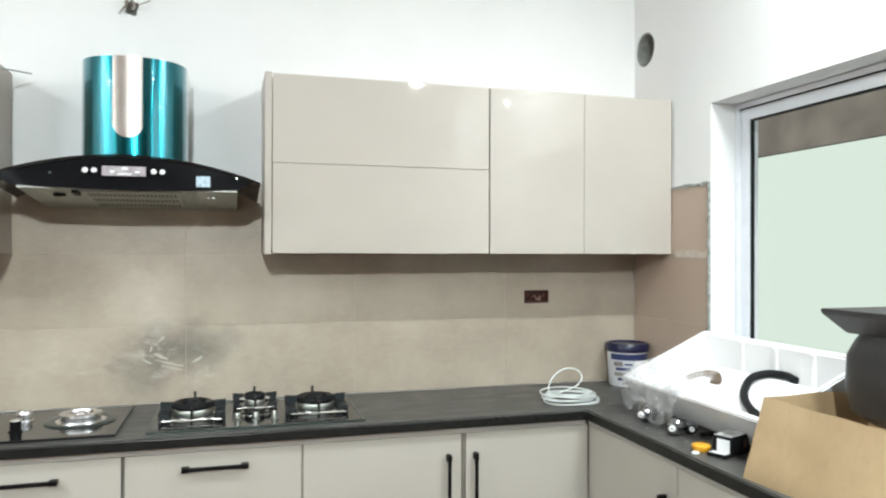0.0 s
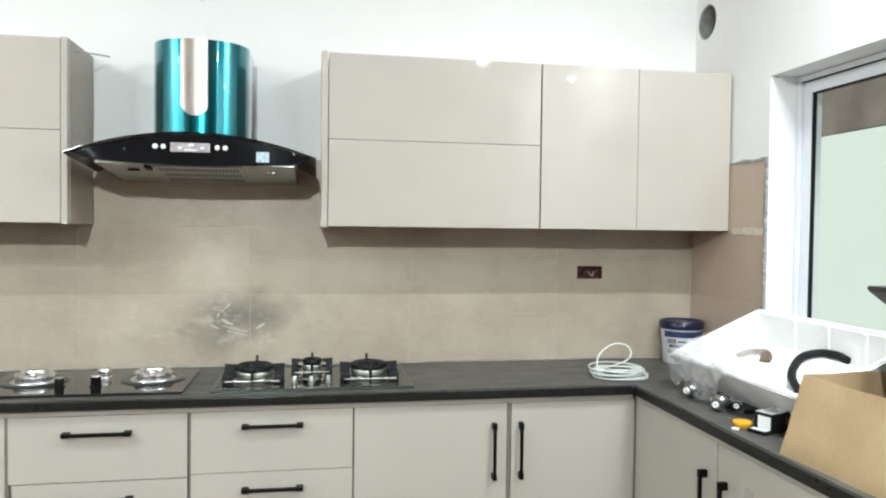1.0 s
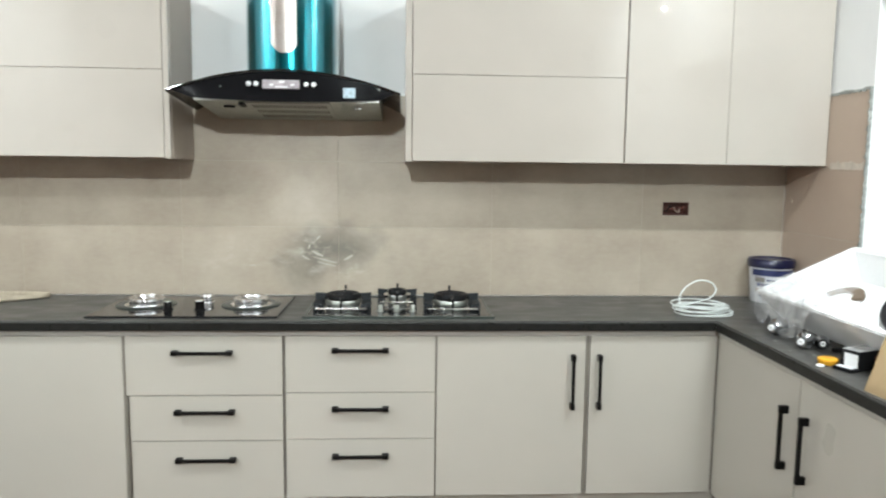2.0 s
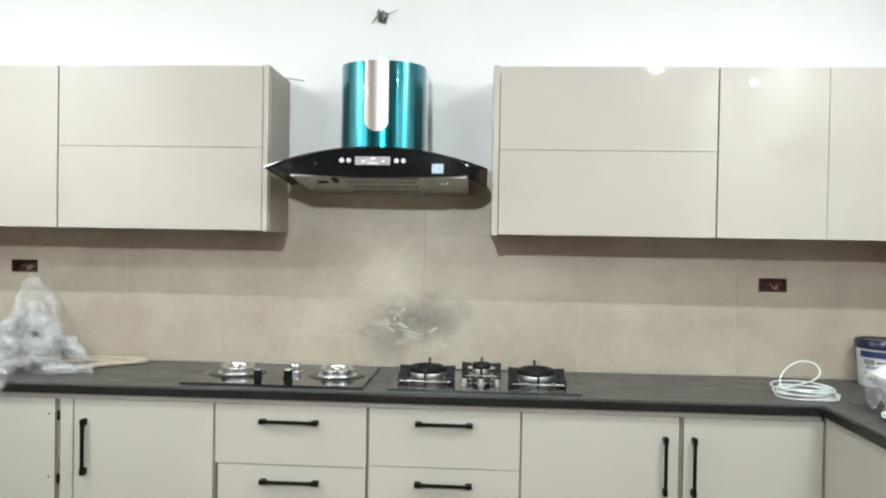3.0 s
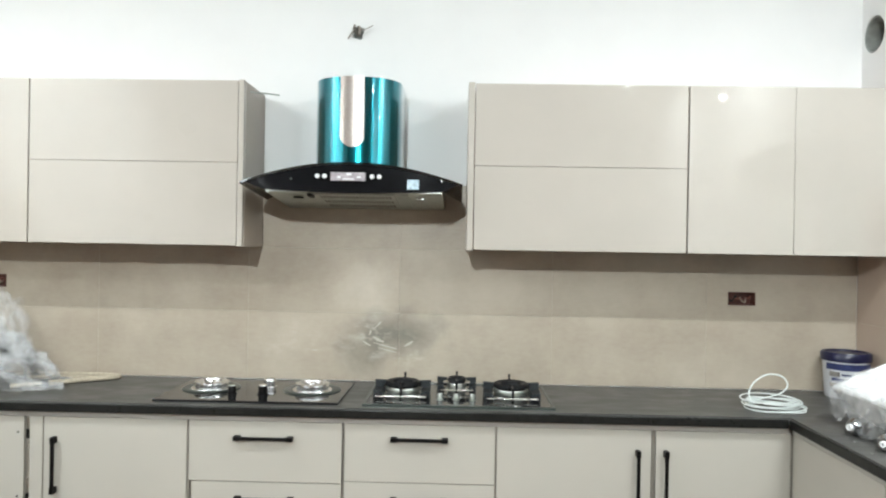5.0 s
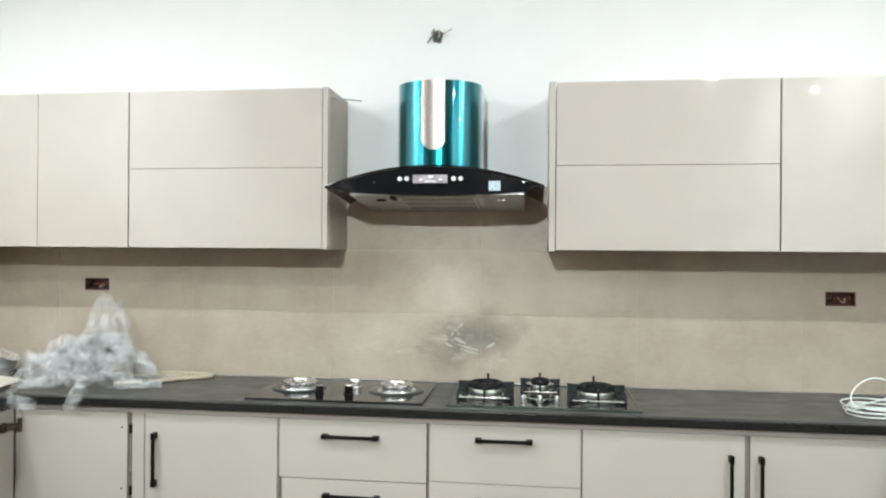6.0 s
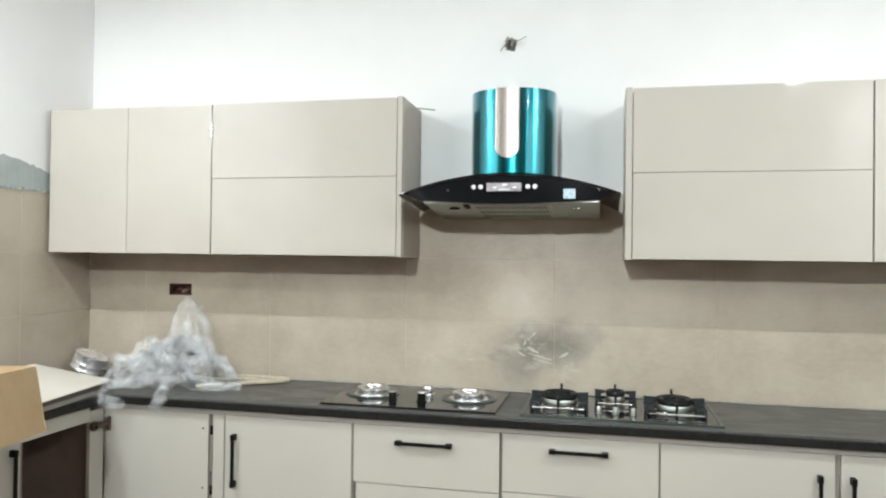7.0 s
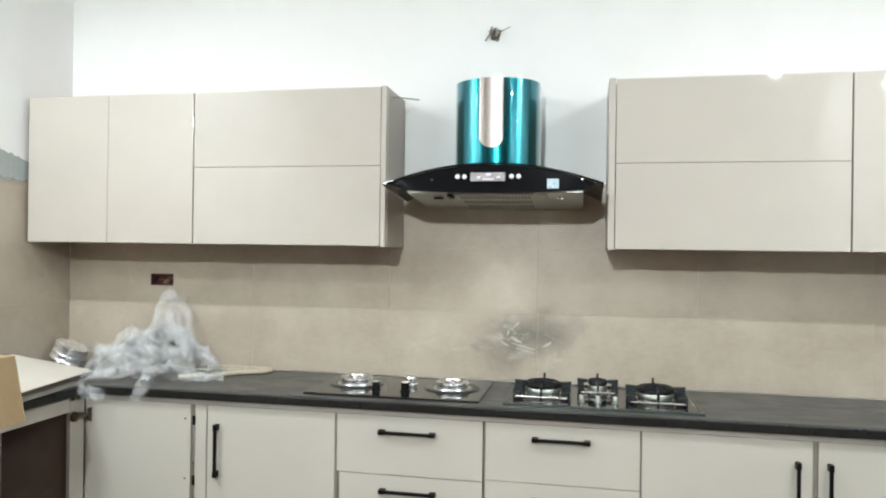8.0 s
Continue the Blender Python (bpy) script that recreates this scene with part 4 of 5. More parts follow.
for k, (x0, x1) in enumerate(((-1.79, -1.74), (-1.62, -1.68))):
    pts = [(x1 + 0.02 * k - 0.03, -0.035, 1.285 - 0.03 * (k % 2)), (x1 - 0.01, -0.06, 1.22), ((x0 + x1) / 2 + 0.02, -0.10, 1.15), (x0, -0.15, 1.08), (x0 - 0.03, -0.22, 1.03)]
    part("twist", ribbon(pts, 0.022, 80.0 + 4 * k, 6), film_thin, wrap, "", True)
for ob in wrap.children:
    ob.location.x += 0.05

hose_mat = plain("beige_fabric_hose", (0.42, 0.36, 0.27), 0.7, vary=0.15, scale=60, bump=0.3)
hose = empty("coiled_hose", -1.3, -0.15, CT, label="flattened beige hose lying on the dark worktop", category="hose")
part("hose", tube(spline([(-1.62, -0.10, CT + 0.012), (-1.45, -0.055, CT + 0.012), (-1.28, -0.045, CT + 0.012), (-1.16, -0.062, CT + 0.012), (-1.15, -0.10, CT + 0.012), (-1.24, -0.17, CT + 0.012), (-1.37, -0.28, CT + 0.012), (-1.48, -0.36, CT + 0.012)]), 0.011, 12), hose_mat, hose, smooth=True)
part("hose_lining", tube(spline([(-1.55, -0.13, CT + 0.008), (-1.40, -0.10, CT + 0.008), (-1.27, -0.10, CT + 0.008), (-1.22, -0.13, CT + 0.008), (-1.33, -0.21, CT + 0.008)]), 0.008, 10), hose_mat, hose, smooth=True)
part("clip", tube([(-1.385, -0.292, CT + 0.012), (-1.365, -0.276, CT + 0.012)], 0.014, 12), rubber, hose, "black clip")

# ---- west worktop: loose panel, duct ring, carton ----
def slab(a, b, d, thick, material, name, **tags):
    """A flat board with corners a, b, d and the fourth opposite a."""
    a, b, d = Vector(a), Vector(b), Vector(d)
    up = (b - a).cross(d - a).normalized()
    up = up if up.z > 0 else -up
    bm = bmesh.new()
    quad = [a, b, b + d - a, d]
    lowv = [bm.verts.new(p - up * thick) for p in quad]
    topv = [bm.verts.new(p) for p in quad]
    bm.faces.new(lowv)
    bm.faces.new(topv)
    for k in range(4):
        bm.faces.new([lowv[k], lowv[(k + 1) % 4], topv[(k + 1) % 4], topv[k]])
    bmesh.ops.recalc_face_normals(bm, faces=bm.faces)
    bmesh.ops.bevel(bm, geom=bm.edges[:], offset=0.0012, segments=1, affect="EDGES")
    return solid(name, bm, material, **tags)


panel_mat = plain("grey_beige_board", (0.58, 0.54, 0.48), 0.35, vary=0.03, scale=7)
slab((-1.815, -0.505, 0.944), (-1.735, -1.02, 0.944), (-2.275, -0.47, 0.992), 0.017, edge_dark, "loose_cabinet_door", label="loose cream cabinet door lying on the worktop", category="cabinet door")
skin = slab((-1.815, -0.505, 0.947), (-1.735, -1.02, 0.947), (-2.275, -0.47, 0.995), 0.0028, panel_mat, "face_sheet")
skin.parent = bpy.data.objects["loose_cabinet_door"]
slab((-1.82, -0.54, 0.918), (-1.762, -1.05, 0.918), (-2.29, -0.55, 0.918), 0.020, plain("grey_board", (0.33, 0.32, 0.29), 0.4, vary=0.1, scale=9), "loose_board", label="grey board with worn edges under the loose door", category="board")
slab((-2.20, -0.58, 0.964), (-2.16, -0.98, 0.964), (-2.30, -0.585, 0.972), 0.046, edge_dark, "wood_offcut", label="dark wooden offcut propping the loose door", category="board")
duct = lathe([(0, 0.0), (0.080, 0.0), (0.083, 0.004), (0.079, 0.010), (0.079, 0.030), (0.081, 0.034), (0.079, 0.038), (0.079, 0.074), (0.083, 0.080), (0.078, 0.084), (0, 0.080)], n=48)
moved(duct, Matrix.Translation((-2.215, -0.185, 0.930)) @ Matrix.Rotation(radians(22), 4, "Y") @ Matrix.Rotation(radians(-6), 4, "X"))
d = solid("duct_ring", duct, plain("bright_tin", (0.93, 0.93, 0.94), 0.28, 0.85, vary=0.05), True, label="short shiny metal duct ring on the worktop", category="duct")


def carton(name, x0, x1, y0, y1, z0, h, lean, turn, label):
    """An open carton: four thin sides leaning by lean along x, a bottom and two flaps."""
    c = empty(name, (x0 + x1) / 2, (y0 + y1) / 2, z0, label=label, category="carton")
    cx, cy, hx, hy, t = (x0 + x1) / 2, (y0 + y1) / 2, (x1 - x0) / 2, (y1 - y0) / 2, 0.005
    spin = Matrix.Translation((cx, cy, z0)) @ Matrix.Rotation(radians(turn), 4, "Z")

    def side(name, a0, a1, b0, b1, lo=0.0, hi=h):
        bm = bmesh.new()
        bmesh.ops.create_grid(bm, x_segments=12, y_segments=6, size=0.5)
        long_x = (a1 - a0) > (b1 - b0)
        for v in bm.verts:
            s, w = v.co.x + 0.5, v.co.y + 0.5
            x = a0 + (a1 - a0) * s if long_x else (a0 + a1) / 2
            y = (b0 + b1) / 2 if long_x else b0 + (b1 - b0) * s
            wob = 0.006 * noise.noise(Vector((x * 9, y * 9, w * 3)))
            v.co = (x + lean * w + (0 if long_x else wob), y + (wob if long_x else 0), lo + (hi - lo) * w + 0.010 * w * noise.noise(Vector((x * 6, y * 6, 9))))
        bmesh.ops.solidify(bm, geom=bm.faces[:], thickness=t)
        return part(name, moved(bm, spin), card, c, "", True)

    side("side", -hx, -hx + t, -hy, hy)
    side("side", hx - t, hx, -hy, hy)
    side("side", -hx, hx, -hy, -hy + t)
    side("side", -hx, hx, hy - t, hy)
    part("bottom", moved(box(-hx + 0.006, hx - 0.006, -hy + 0.006, hy - 0.006, 0.001, 0.006), spin), card, c)
    return c


carton("open_carton", -2.180, -1.505, -1.75, -1.26, CT + 0.001, 0.224, -0.045, 9, "open brown cardboard carton standing on the worktop")

# ---- east worktop ----
carton("open_carton", 1.765, 2.24, -2.00, -1.485, CT + 0.001, 0.222, 0.075, 3, "open brown cardboard carton with a black part in it")
plastic_dark = plain("dark_grey_plastic", (0.034, 0.032, 0.033), 0.42, vary=0.15, scale=120, bump=0.25)
sink = empty("black_duct_adapter", 2.165, -1.70, 1.05, label="dark plastic duct adapter standing in the carton", category="duct adapter")
prof = [(0.10, 0.0), (0.145, 0.03), (0.158, 0.10), (0.155, 0.19), (0.135, 0.235), (0.125, 0.25), (0.13, 0.268)]
bm = bmesh.new()
rows = []
for r, h in prof:
    ring = []
    for k in range(48):
        a = 2 * math.pi * k / 48
        c, s = math.cos(a), math.sin(a)
        q = 0.62
        ring.append(bm.verts.new((2.165 + r * math.copysign(abs(c) ** q, c), -1.70 + 1.0 * r * math.copysign(abs(s) ** q, s), 1.06 + h)))
    rows.append(ring)
for a, b in zip(rows, rows[1:]):
    for k in range(48):
        bm.faces.new([a[k], a[(k + 1) % 48], b[(k + 1) % 48], b[k]])
bm.faces.new(rows[0][::-1])
bm.faces.new(rows[-1])
part("body", bm, plastic_dark, sink, "", True)
bm = bmesh.new()
lowr = [bm.verts.new((2.165 + sx * 0.125, -1.70 + sy * 0.125, 1.310)) for sx, sy in ((-1, -1), (1, -1), (1, 1), (-1, 1))]
hi = [bm.verts.new((2.165 + sx * 0.172, -1.70 + sy * 0.172, 1.366)) for sx, sy in ((-1, -1), (1, -1), (1, 1), (-1, 1))]
hi2 = [bm.verts.new((v.co.x, v.co.y, 1.378)) for v in hi]
bm.faces.new(lowr[::-1])
bm.faces.new(hi2)
for a, b in ((lowr, hi), (hi, hi2)):
    for k in range(4):
        bm.faces.new([a[k], a[(k + 1) % 4], b[(k + 1) % 4], b[k]])
bmesh.ops.bevel(bm, geom=bm.edges[:], offset=0.003, segments=2, affect="EDGES")
part("flange", bm, plastic_dark, sink)
part("prop", box(2.08, 2.25, -1.79, -1.61, CT + 0.008, 1.061, 0.004), card, sink, "folded cardboard support")

# white foam tray, tilted against the wall below the window
TILT = Matrix.Translation((1.962, -1.04, CT + 0.003)) @ Matrix.Rotation(radians(-24.3), 4, "Y")
tray = empty("foam_tray", 2.05, -1.03, CT, label="white foam packing tray leaning against the wall", category="foam tray")
TW, TL, TH = 0.44, 0.84, 0.160


def tray_bm():
    bm = bmesh.new()
    loops = []
    for inset, z, thick in ((0.055, 0.0, 0), (0.0, TH, 0), (0.0, TH, 0.026), (0.055, 0.03, 0.026)):
        e = inset + thick
        loops.append([bm.verts.new((x, y, z)) for x, y in ((0 - 0.035 + e, -TL / 2 + e), (TW - 0.035 - e, -TL / 2 + e), (TW - 0.035 - e, TL / 2 - e), (0 - 0.035 + e, TL / 2 - e))])
    bm.faces.new(loops[0][::-1])
    bm.faces.new(loops[3])
    for a, b in zip(loops, loops[1:]):
        for k in range(4):
            bm.faces.new([a[k], a[(k + 1) % 4], b[(k + 1) % 4], b[k]])
    bmesh.ops.recalc_face_normals(bm, faces=bm.faces)
    bmesh.ops.bevel(bm, geom=bm.edges[:], offset=0.006, segments=2, affect="EDGES")
    return bm


part("tray", moved(tray_bm(), TILT), foam, tray)
for y in (-0.20, -0.02, 0.16):
    b = box(TW - 0.066, TW - 0.050, y - 0.011, y + 0.011, 0.03, TH - 0.006, 0.004)
    for v in b.verts:
        v.co.x -= 0.055 * (1 - (v.co.z - 0.03) / (TH - 0.03))
    part("rib", moved(b, TILT), foam, tray)


def half_moon(cx, cy, r0, r1, a0, a1, z0, z1, n=18):
    bm = bmesh.new()
    rows = []
    for k in range(n + 1):
        a = radians(a0 + (a1 - a0) * k / n)
        c, s = math.cos(a), math.sin(a)
        rows.append([bm.verts.new((cx + r * c, cy + r * s, z)) for r, z in ((r0, z0), (r1, z0), (r1, z1), (r0, z1))])
    for p, q in zip(rows, rows[1:]):
        for j in range(4):
            bm.faces.new([p[j], p[(j + 1) % 4], q[(j + 1) % 4], q[j]])
    bm.faces.new(rows[0])
    bm.faces.new(rows[-1][::-1])
    bmesh.ops.recalc_face_normals(bm, faces=bm.faces)
    return bm


# raised bed and padded foam mouldings inside
bed = box(0.040, 0.318, -0.350, 0.350, 0.028, 0.064, 0.014, None, 3)
part("bed", moved(bed, TILT), foam, tray, "", True)
for cx, cy, rx, ry, h in ((0.165, 0.22, 0.115, 0.115, 0.045), (0.16, -0.03, 0.11, 0.10, 0.040), (0.165, -0.26, 0.11, 0.10, 0.045)):
    bm = bmesh.new()
    bmesh.ops.create_uvsphere(bm, u_segments=28, v_segments=14, radius=1)
    for v in bm.verts:
        q = 0.55
        v.co = Vector((math.copysign(abs(v.co.x) ** q, v.co.x) * rx + cx, math.copysign(abs(v.co.y) ** q, v.co.y) * ry + cy, 0.032 + h * v.co.z * (1 + 0.15 * noise.noise(v.co * 2))))
    part("moulding", moved(bm, TILT), foam, tray, "", True)
brown_board = plain("brown_board", (0.16, 0.115, 0.08), 0.8)
# dark arch: brown board plus the shade of the recess behind the hump
for cy, r0, r1, a0, a1 in ((0.205, 0.060, 0.100, -62, 75),):
    part("shaded_recess_arch", moved(half_moon(0.150, cy, r0, r1, a0, a1, 0.070, 0.082), TILT), brown_board, tray, "brown board arch coloured dark for the shaded recess")
pull = empty("black_hose", 2.15, -1.1, 1.0, label="curved black rubber hose lying in the foam tray", category="hose")
part("hose", tube(spline([(2.005, -1.240, 1.005), (2.045, -1.145, 1.030), (2.100, -1.075, 1.055), (2.165, -1.032, 1.083), (2.215, -1.055, 1.100), (2.238, -1.115, 1.102), (2.232, -1.172, 1.094)]), 0.014, 16), rubber, pull, smooth=True)
part("end_cap", tube([(1.992, -1.268, 0.998), (2.006, -1.236, 1.007)], 0.019, 16), rubber, pull)

# clear bag hanging over the corner of the tray
def drape(seed, dx, dz, long):
    """A sheet over the front rim of the tray, its lower hem ragged and gathered."""
    bm, nb = bmesh.new(), 44
    grid = []
    for i in range(nb + 1):
        row = []
        for j in range(nb + 1):
            u, v = i / nb, j / nb
            c = noise.noise_vector(Vector((u * 4, v * 3, seed)))
            f = noise.noise_vector(Vector((u * 16, v * 9, seed + 3)))
            down = max(0.0, v - 0.52)
            hem = long * (1 + 0.55 * noise.noise(Vector((u * 5, 0, seed + 8))))
            gather = 1 - 0.45 * down
            x = 2.015 + dx - 0.300 * min(v, 0.52) - 0.030 * down + 0.016 * c.x + 0.007 * f.x
            y = -0.835 + (0.5 - u) * 0.40 * gather + 0.016 * c.y + 0.005 * f.y
            z = 1.100 + dz - 0.105 * min(v, 0.52) + 0.018 * c.z + 0.007 * f.z - down * hem
            row.append(bm.verts.new((x, y, max(z, CT + 0.004))))
        grid.append(row)
    for i in range(nb):
        for j in range(nb):
            bm.faces.new([grid[i][j], grid[i + 1][j], grid[i + 1][j + 1], grid[i][j + 1]])
    return bm


bag = empty("clear_bag", 1.95, -0.8, CT, label="crinkled clear plastic bag draped over the foam tray", category="plastic bag")
part("sheet", drape(2.2, 0.0, 0.0, 0.24), bag_mat, bag, "", True)
part("sheet", drape(9.4, 0.012, 0.012, 0.19), bag_mat, bag, "", True)

# bucket
bx, by = 2.192, -0.118
bucket = empty("paint_bucket", bx, by, CT, label="white plastic bucket with a dark blue lid", category="bucket")
white_plastic = plain("white_plastic", (0.66, 0.67, 0.69), 0.4, vary=0.05)
blue = plain("dark_blue_plastic", (0.004, 0.005, 0.032), 0.3, vary=0.15)
part("pail", lathe([(0, 0), (0.082, 0), (0.085, 0.004), (0.096, 0.165), (0.092, 0.165), (0, 0.160)], (bx, by, CT), 40), white_plastic, bucket, "", True)
part("lid", lathe([(0.098, 0.0), (0.103, 0.002), (0.105, 0.030), (0.098, 0.040), (0.090, 0.038), (0.086, 0.032), (0, 0.032)], (bx, by, CT + 0.163), 40), blue, bucket, "dark blue snap-on lid", True)


def band(r0, r1, z0, z1, a0, a1, n=14):
    return half_moon(bx, by, r0, r1, a0, a1, CT + z0, CT + z1, n)


label_blue = plain("blue_print", (0.018, 0.026, 0.09), 0.4, vary=0.3, scale=50)
label_grey = plain("grey_print", (0.22, 0.20, 0.18), 0.4, vary=0.5, scale=60)
part("label_band", band(0.090, 0.0972, 0.128, 0.156, 190, 335), label_blue, bucket)
part("label_patch", band(0.086, 0.0965, 0.030, 0.122, 262, 318), foam, bucket, "blank white label patch")
for z0, z1, a0, a1, m in ((0.098, 0.120, 200, 228, label_grey), (0.104, 0.112, 232, 256, label_blue), (0.078, 0.092, 206, 250, label_blue), (0.052, 0.070, 200, 236, label_grey), (0.030, 0.044, 212, 254, label_blue), (0.012, 0.022, 225, 300, label_grey)):
    part("print_bar", band(0.082, 0.0868 + 0.066 * z1, z0, z1, a0, a1, 8), m, bucket)

# coil of white cable
cable_mat = plain("white_cable", (0.70, 0.74, 0.72), 0.4, vary=0.05)
coil = empty("cable_coil", 1.735, -0.41, CT, label="coil of thin white cable on the worktop", category="cable")
pts = []
rng = random.Random(4)
for k in range(7 * 14):
    a = 2 * math.pi * k / 14
    loop = k / 14
    r = 0.098 + 0.012 * math.sin(loop * 2.3)
    pts.append((1.738 + r * 1.08 * math.cos(a) + 0.010 * math.sin(loop * 1.7), -0.42 + 0.085 * math.sin(a) * (r / 0.098) + 0.008 * math.cos(loop * 2.9), CT + 0.006 + 0.0055 * loop + 0.005 * math.sin(a + loop * 2)))
part("winding", tube(spline(pts, 3), 0.0031, 8), cable_mat, coil, smooth=True)
part("upright_loop", tube(spline([(1.645, -0.44, CT + 0.035), (1.640, -0.42, 0.962), (1.672, -0.40, 1.005), (1.730, -0.39, 1.034), (1.788, -0.39, 1.026), (1.806, -0.40, 0.993), (1.775, -0.41, 0.962), (1.700, -0.43, 0.945), (1.650, -0.44, 0.935)]), 0.0032, 8), cable_mat, coil, smooth=True)
part("loose_end", tube(spline([(1.82, -0.42, CT + 0.02), (1.855, -0.44, CT + 0.012), (1.84, -0.485, CT + 0.006), (1.78, -0.515, CT + 0.006), (1.70, -0.505, CT + 0.006)]), 0.0032, 8), cable_mat, coil, smooth=True)

# chrome tap parts, yellow cap, small box
for x, y, a, s in ((1.862, -0.830, 200, 1.2), (1.850, -1.030, 215, 1.1), (1.905, -1.030, 250, 0.9)):
    f = empty("tap_fitting", x, y, CT, label="small chrome tap fitting with a white nozzle", category="tap fitting", group="tap fittings")
    m = Matrix.Translation((x, y, CT + 0.027 * s)) @ Matrix.Rotation(radians(a), 4, "Z") @ Matrix.Rotation(radians(90), 4, "Y") @ Matrix.Scale(s, 4)
    part("body", moved(lathe([(0, -0.045), (0.012, -0.045), (0.013, -0.02), (0.026, -0.012), (0.027, 0.014), (0.018, 0.024), (0.016, 0.032), (0, 0.032)], n=28), m), dull_chrome, f, "", True)
    part("nozzle", moved(lathe([(0.004, 0.030), (0.010, 0.030), (0.009, 0.038), (0.004, 0.038), (0.004, 0.030)], n=24), m), foam, f, "white plastic nozzle", True)
part("lever", box(1.915, 1.98, -1.085, -1.07, CT + 0.001, CT + 0.016, 0.004), black, f)
yellow = plain("yellow_plastic", (0.75, 0.36, 0.02), 0.4, vary=0.08)
solid("yellow_cap", lathe([(0, 0), (0.024, 0), (0.027, 0.003), (0.028, 0.011), (0.030, 0.012), (0.030, 0.018), (0.027, 0.020), (0.0, 0.019)], (1.812, -1.225, CT), 32, None), yellow, True, label="round yellow plastic cap on the worktop", category="cap")
solid("white_washer", lathe([(0.004, 0), (0.012, 0), (0.012, 0.004), (0.004, 0.004), (0.004, 0)], (1.772, -1.250, CT + 0.001), 20), foam, True, label="small white plastic washer", category="washer")
sb = empty("small_box", 1.885, -1.275, CT, label="small black and white printed box lying open", category="box")
spin = Matrix.Translation((1.885, -1.275, CT)) @ Matrix.Rotation(radians(22), 4, "Z")
part("box", moved(box(-0.050, 0.055, -0.032, 0.032, 0.001, 0.062, 0.002), spin), rubber, sb)
part("white_side", moved(box(-0.0515, -0.0495, -0.026, 0.018, 0.006, 0.052, 0.0005), spin), foam, sb)
part("top_print", moved(box(-0.048, 0.050, -0.030, 0.030, 0.0615, 0.0630, 0.0005), spin), plain("pale_grey_print", (0.36, 0.36, 0.36), 0.4, vary=0.5, scale=45), sb)
part("flap", moved(box(-0.085, -0.052, -0.032, 0.032, 0.001, 0.012, 0.002), spin), rubber, sb)
part("flap_print", moved(box(-0.080, -0.056, -0.026, 0.026, 0.0118, 0.0130, 0.0004), spin), white_plastic, sb)
part("red_print", moved(box(0.02, 0.04, -0.0335, -0.0315, 0.02, 0.045, 0.0005), spin), red_box, sb)
for x, y, s in ((1.80, -0.92, 0.006), (1.83, -1.12, 0.005), (1.90, -1.15, 0.007), (1.50, -0.30, 0.004), (1.78, -1.06, 0.004)):
    b = bmesh.new()
    bmesh.ops.create_icosphere(b, subdivisions=1, radius=s)
    for v in b.verts:
        v.co = Vector((v.co.x + x, v.co.y + y, max(0.0, v.co.z * 0.6) + CT + 0.0005))
    solid("crumb", b, mortar, label="crumb of dry grey plaster on the worktop", category="debris", group="crumbs")

# ---- wall tiles, each a piece of its wall ----
ROWS_Z = (0.898, 1.221, 1.525, TILE_TOP)
JOINT = 0.0008


def tile_piece(wall, u0, u1, z0, z1, put, material, holes=()):
    if holes:
        bm = holed((u0 + JOINT, u1 - JOINT), (z0 + JOINT, z1 - JOINT), holes, put, 0.0085)
    else:
        bm = bmesh.new()
        e, f = JOINT, JOINT + 0.0012
        loops = [[bm.verts.new(put(u, v, w)) for u, v in ((u0 + g, z0 + g), (u1 - g, z0 + g), (u1 - g, z1 - g), (u0 + g, z1 - g))] for g, w in ((f, 0.0), (e, 0.0012), (e, 0.0085))]
        bm.faces.new(loops[0])
        bm.faces.new(loops[2][::-1])
        for a, b in zip(loops, loops[1:]):
            for k in range(4):
                bm.faces.new([a[k], a[(k + 1) % 4], b[(k + 1) % 4], b[k]])
        bmesh.ops.recalc_face_normals(bm, faces=bm.faces)
    ob = new("tile", mesh_of("tile", bm, material))
    ob.parent = wall


def tiled(wall, edges, put, holes=()):
    for z0, z1 in zip(ROWS_Z, ROWS_Z[1:]):
        for u0, u1 in zip(edges, edges[1:]):
            own = [h for h in holes if h[0] > u0 and h[1] < u1 and h[2] > z0 and h[3] < z1]
            stained = wall is wall_north and z0 < 1.5 and -0.6 < u0 < 0.8
            tile_piece(wall, u0, u1, z0, z1, put, tile_soot if stained else tile_warm_lit if wall is wall_east else tile, own)


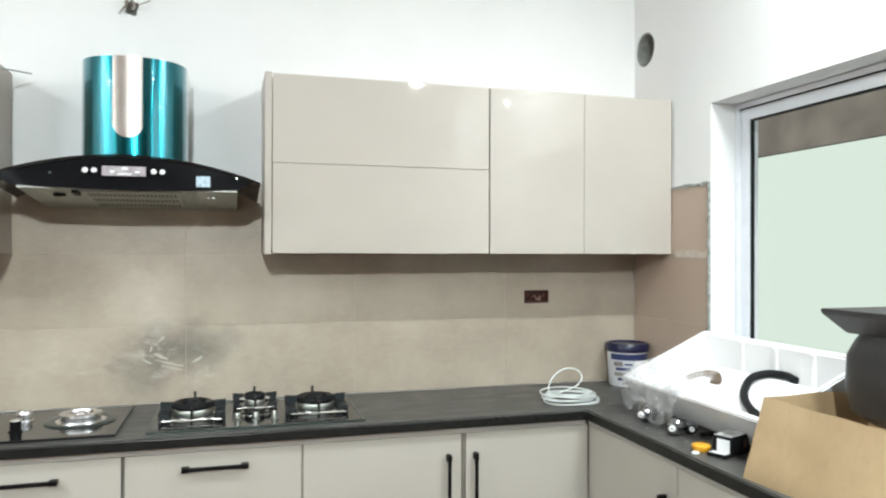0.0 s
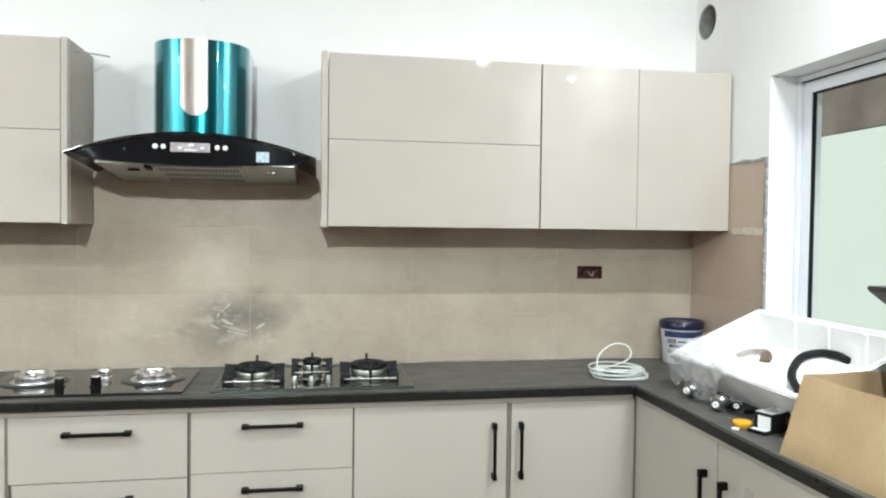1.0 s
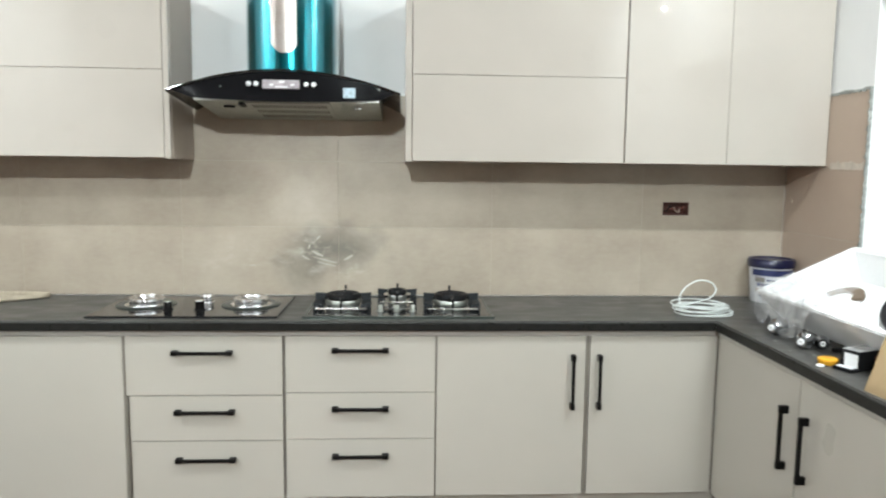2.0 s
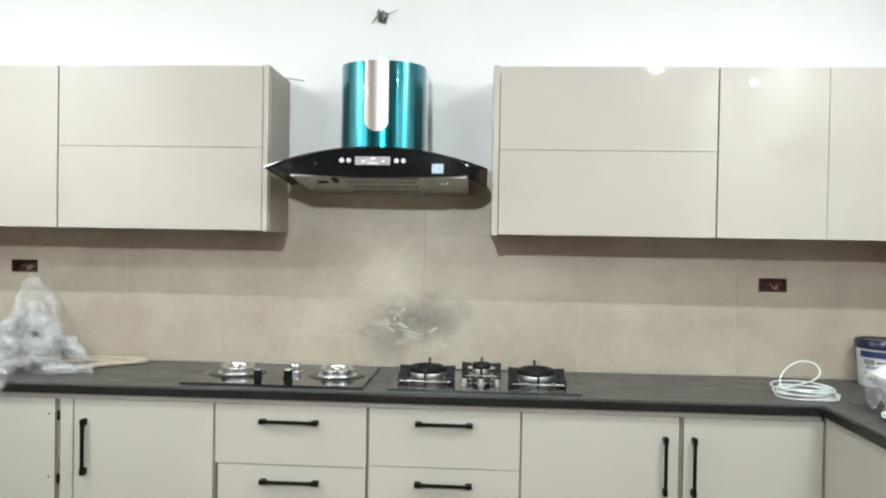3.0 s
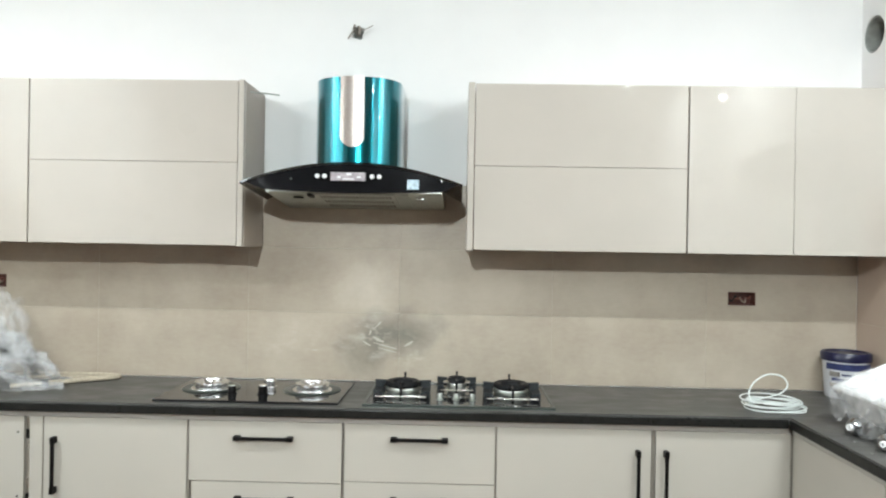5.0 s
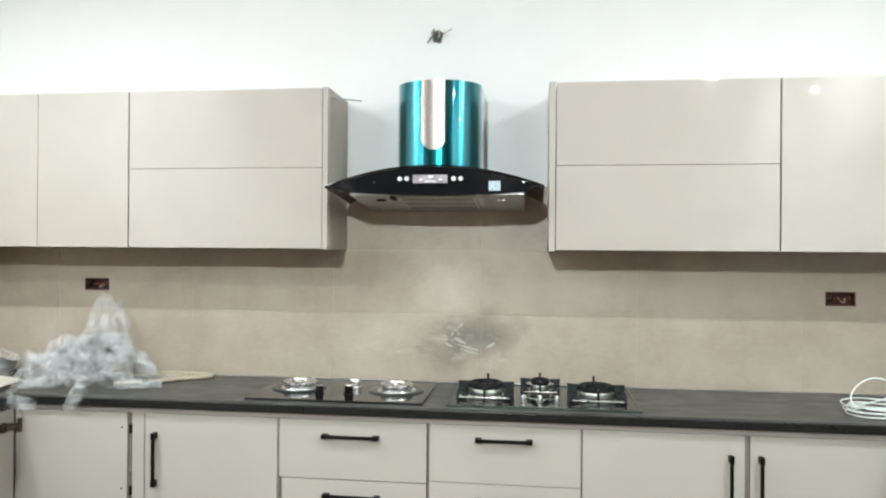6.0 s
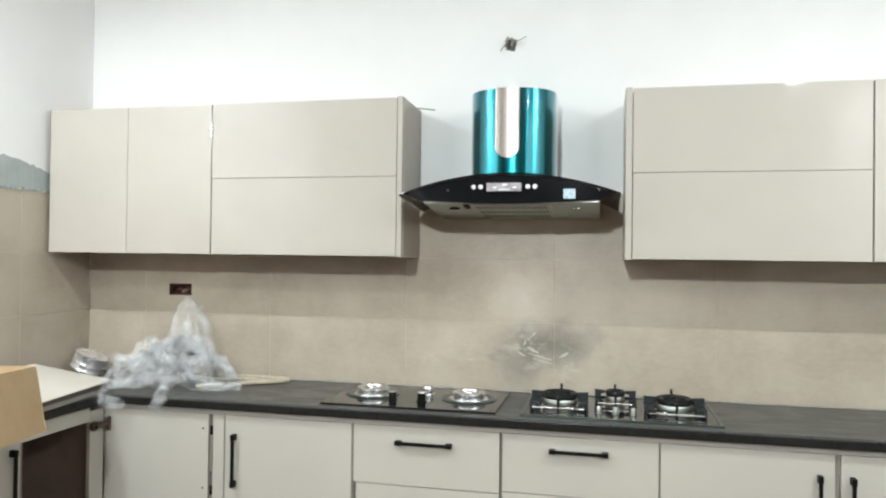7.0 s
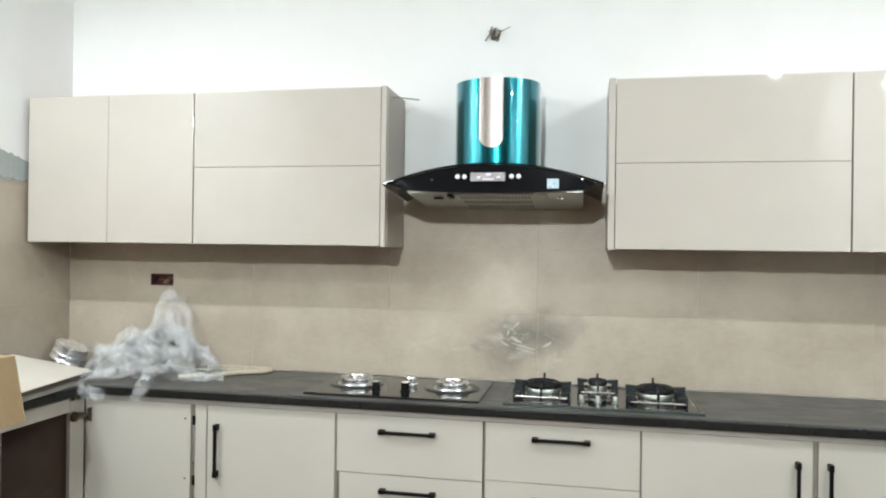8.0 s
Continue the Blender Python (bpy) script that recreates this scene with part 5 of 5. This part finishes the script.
north_edges = [XL] + [0.160 + 0.722 * k for k in range(-3, 3)] + [XR]
tiled(wall_north, north_edges, lambda u, v, w: (u, w, v), SOCKETS)
tiled(wall_east, [-0.597, -0.001], lambda u, v, w: (XR + w, u, v))
tiled(wall_west, [-1.92, -1.20, -0.48, -0.001], lambda u, v, w: (XL - w, u, v))

grout = plain("pale_grout", (0.50, 0.45, 0.37), 0.9)
part("grout", holed((XL, XR), (0.900, TILE_TOP - 0.003), SOCKETS, lambda u, v, w: (u, 0.0016 + w, v), 0.0046), grout, wall_north)
part("grout", holed((-0.596, -0.002), (0.900, TILE_TOP - 0.003), [], lambda u, v, w: (XR + 0.0016 + w, u, v), 0.0046), grout, wall_east)
part("grout", holed((-1.92, -0.002), (0.900, TILE_TOP - 0.003), [], lambda u, v, w: (XL - 0.0016 - w, u, v), 0.0046), grout, wall_west)

# scraped plaster streaks on the tiles behind the hobs
streak = plain("scraped_plaster", (0.49, 0.455, 0.39), 0.9, vary=0.1, scale=40)
for x0, z0, x1, z1, wide in ((0.036, 1.106, 0.088, 1.084, 0.014), (0.040, 1.080, 0.152, 1.052, 0.006), (0.062, 1.056, 0.150, 1.036, 0.005), (0.186, 1.064, 0.226, 1.090, 0.013), (-0.012, 1.086, 0.026, 1.066, 0.009), (0.046, 1.150, 0.075, 1.180, 0.006), (0.020, 1.115, 0.026, 1.140, 0.008), (0.060, 1.165, 0.072, 1.178, 0.012), (-0.255, 1.040, -0.225, 1.039, 0.005)):
    a, b = Vector((x0, 0, z0)), Vector((x1, 0, z1))
    d = (b - a).normalized()
    n = Vector((-d.z, 0, d.x)) * wide / 2
    bm = bmesh.new()
    mid = (a + b) / 2
    ring = [a, mid - n * 1.1, b - n * 0.5, b + n * 0.5, mid + n * 0.9, a + n * 0.6]
    low = [bm.verts.new((p.x, 0.0005, p.z)) for p in ring]
    top = [bm.verts.new((p.x, -0.0010, p.z)) for p in ring]
    bm.faces.new(top)
    for k in range(6):
        bm.faces.new([low[k], low[(k + 1) % 6], top[(k + 1) % 6], top[k]])
    bmesh.ops.recalc_face_normals(bm, faces=bm.faces)
    part("plaster_streak", bm, streak, wall_north)
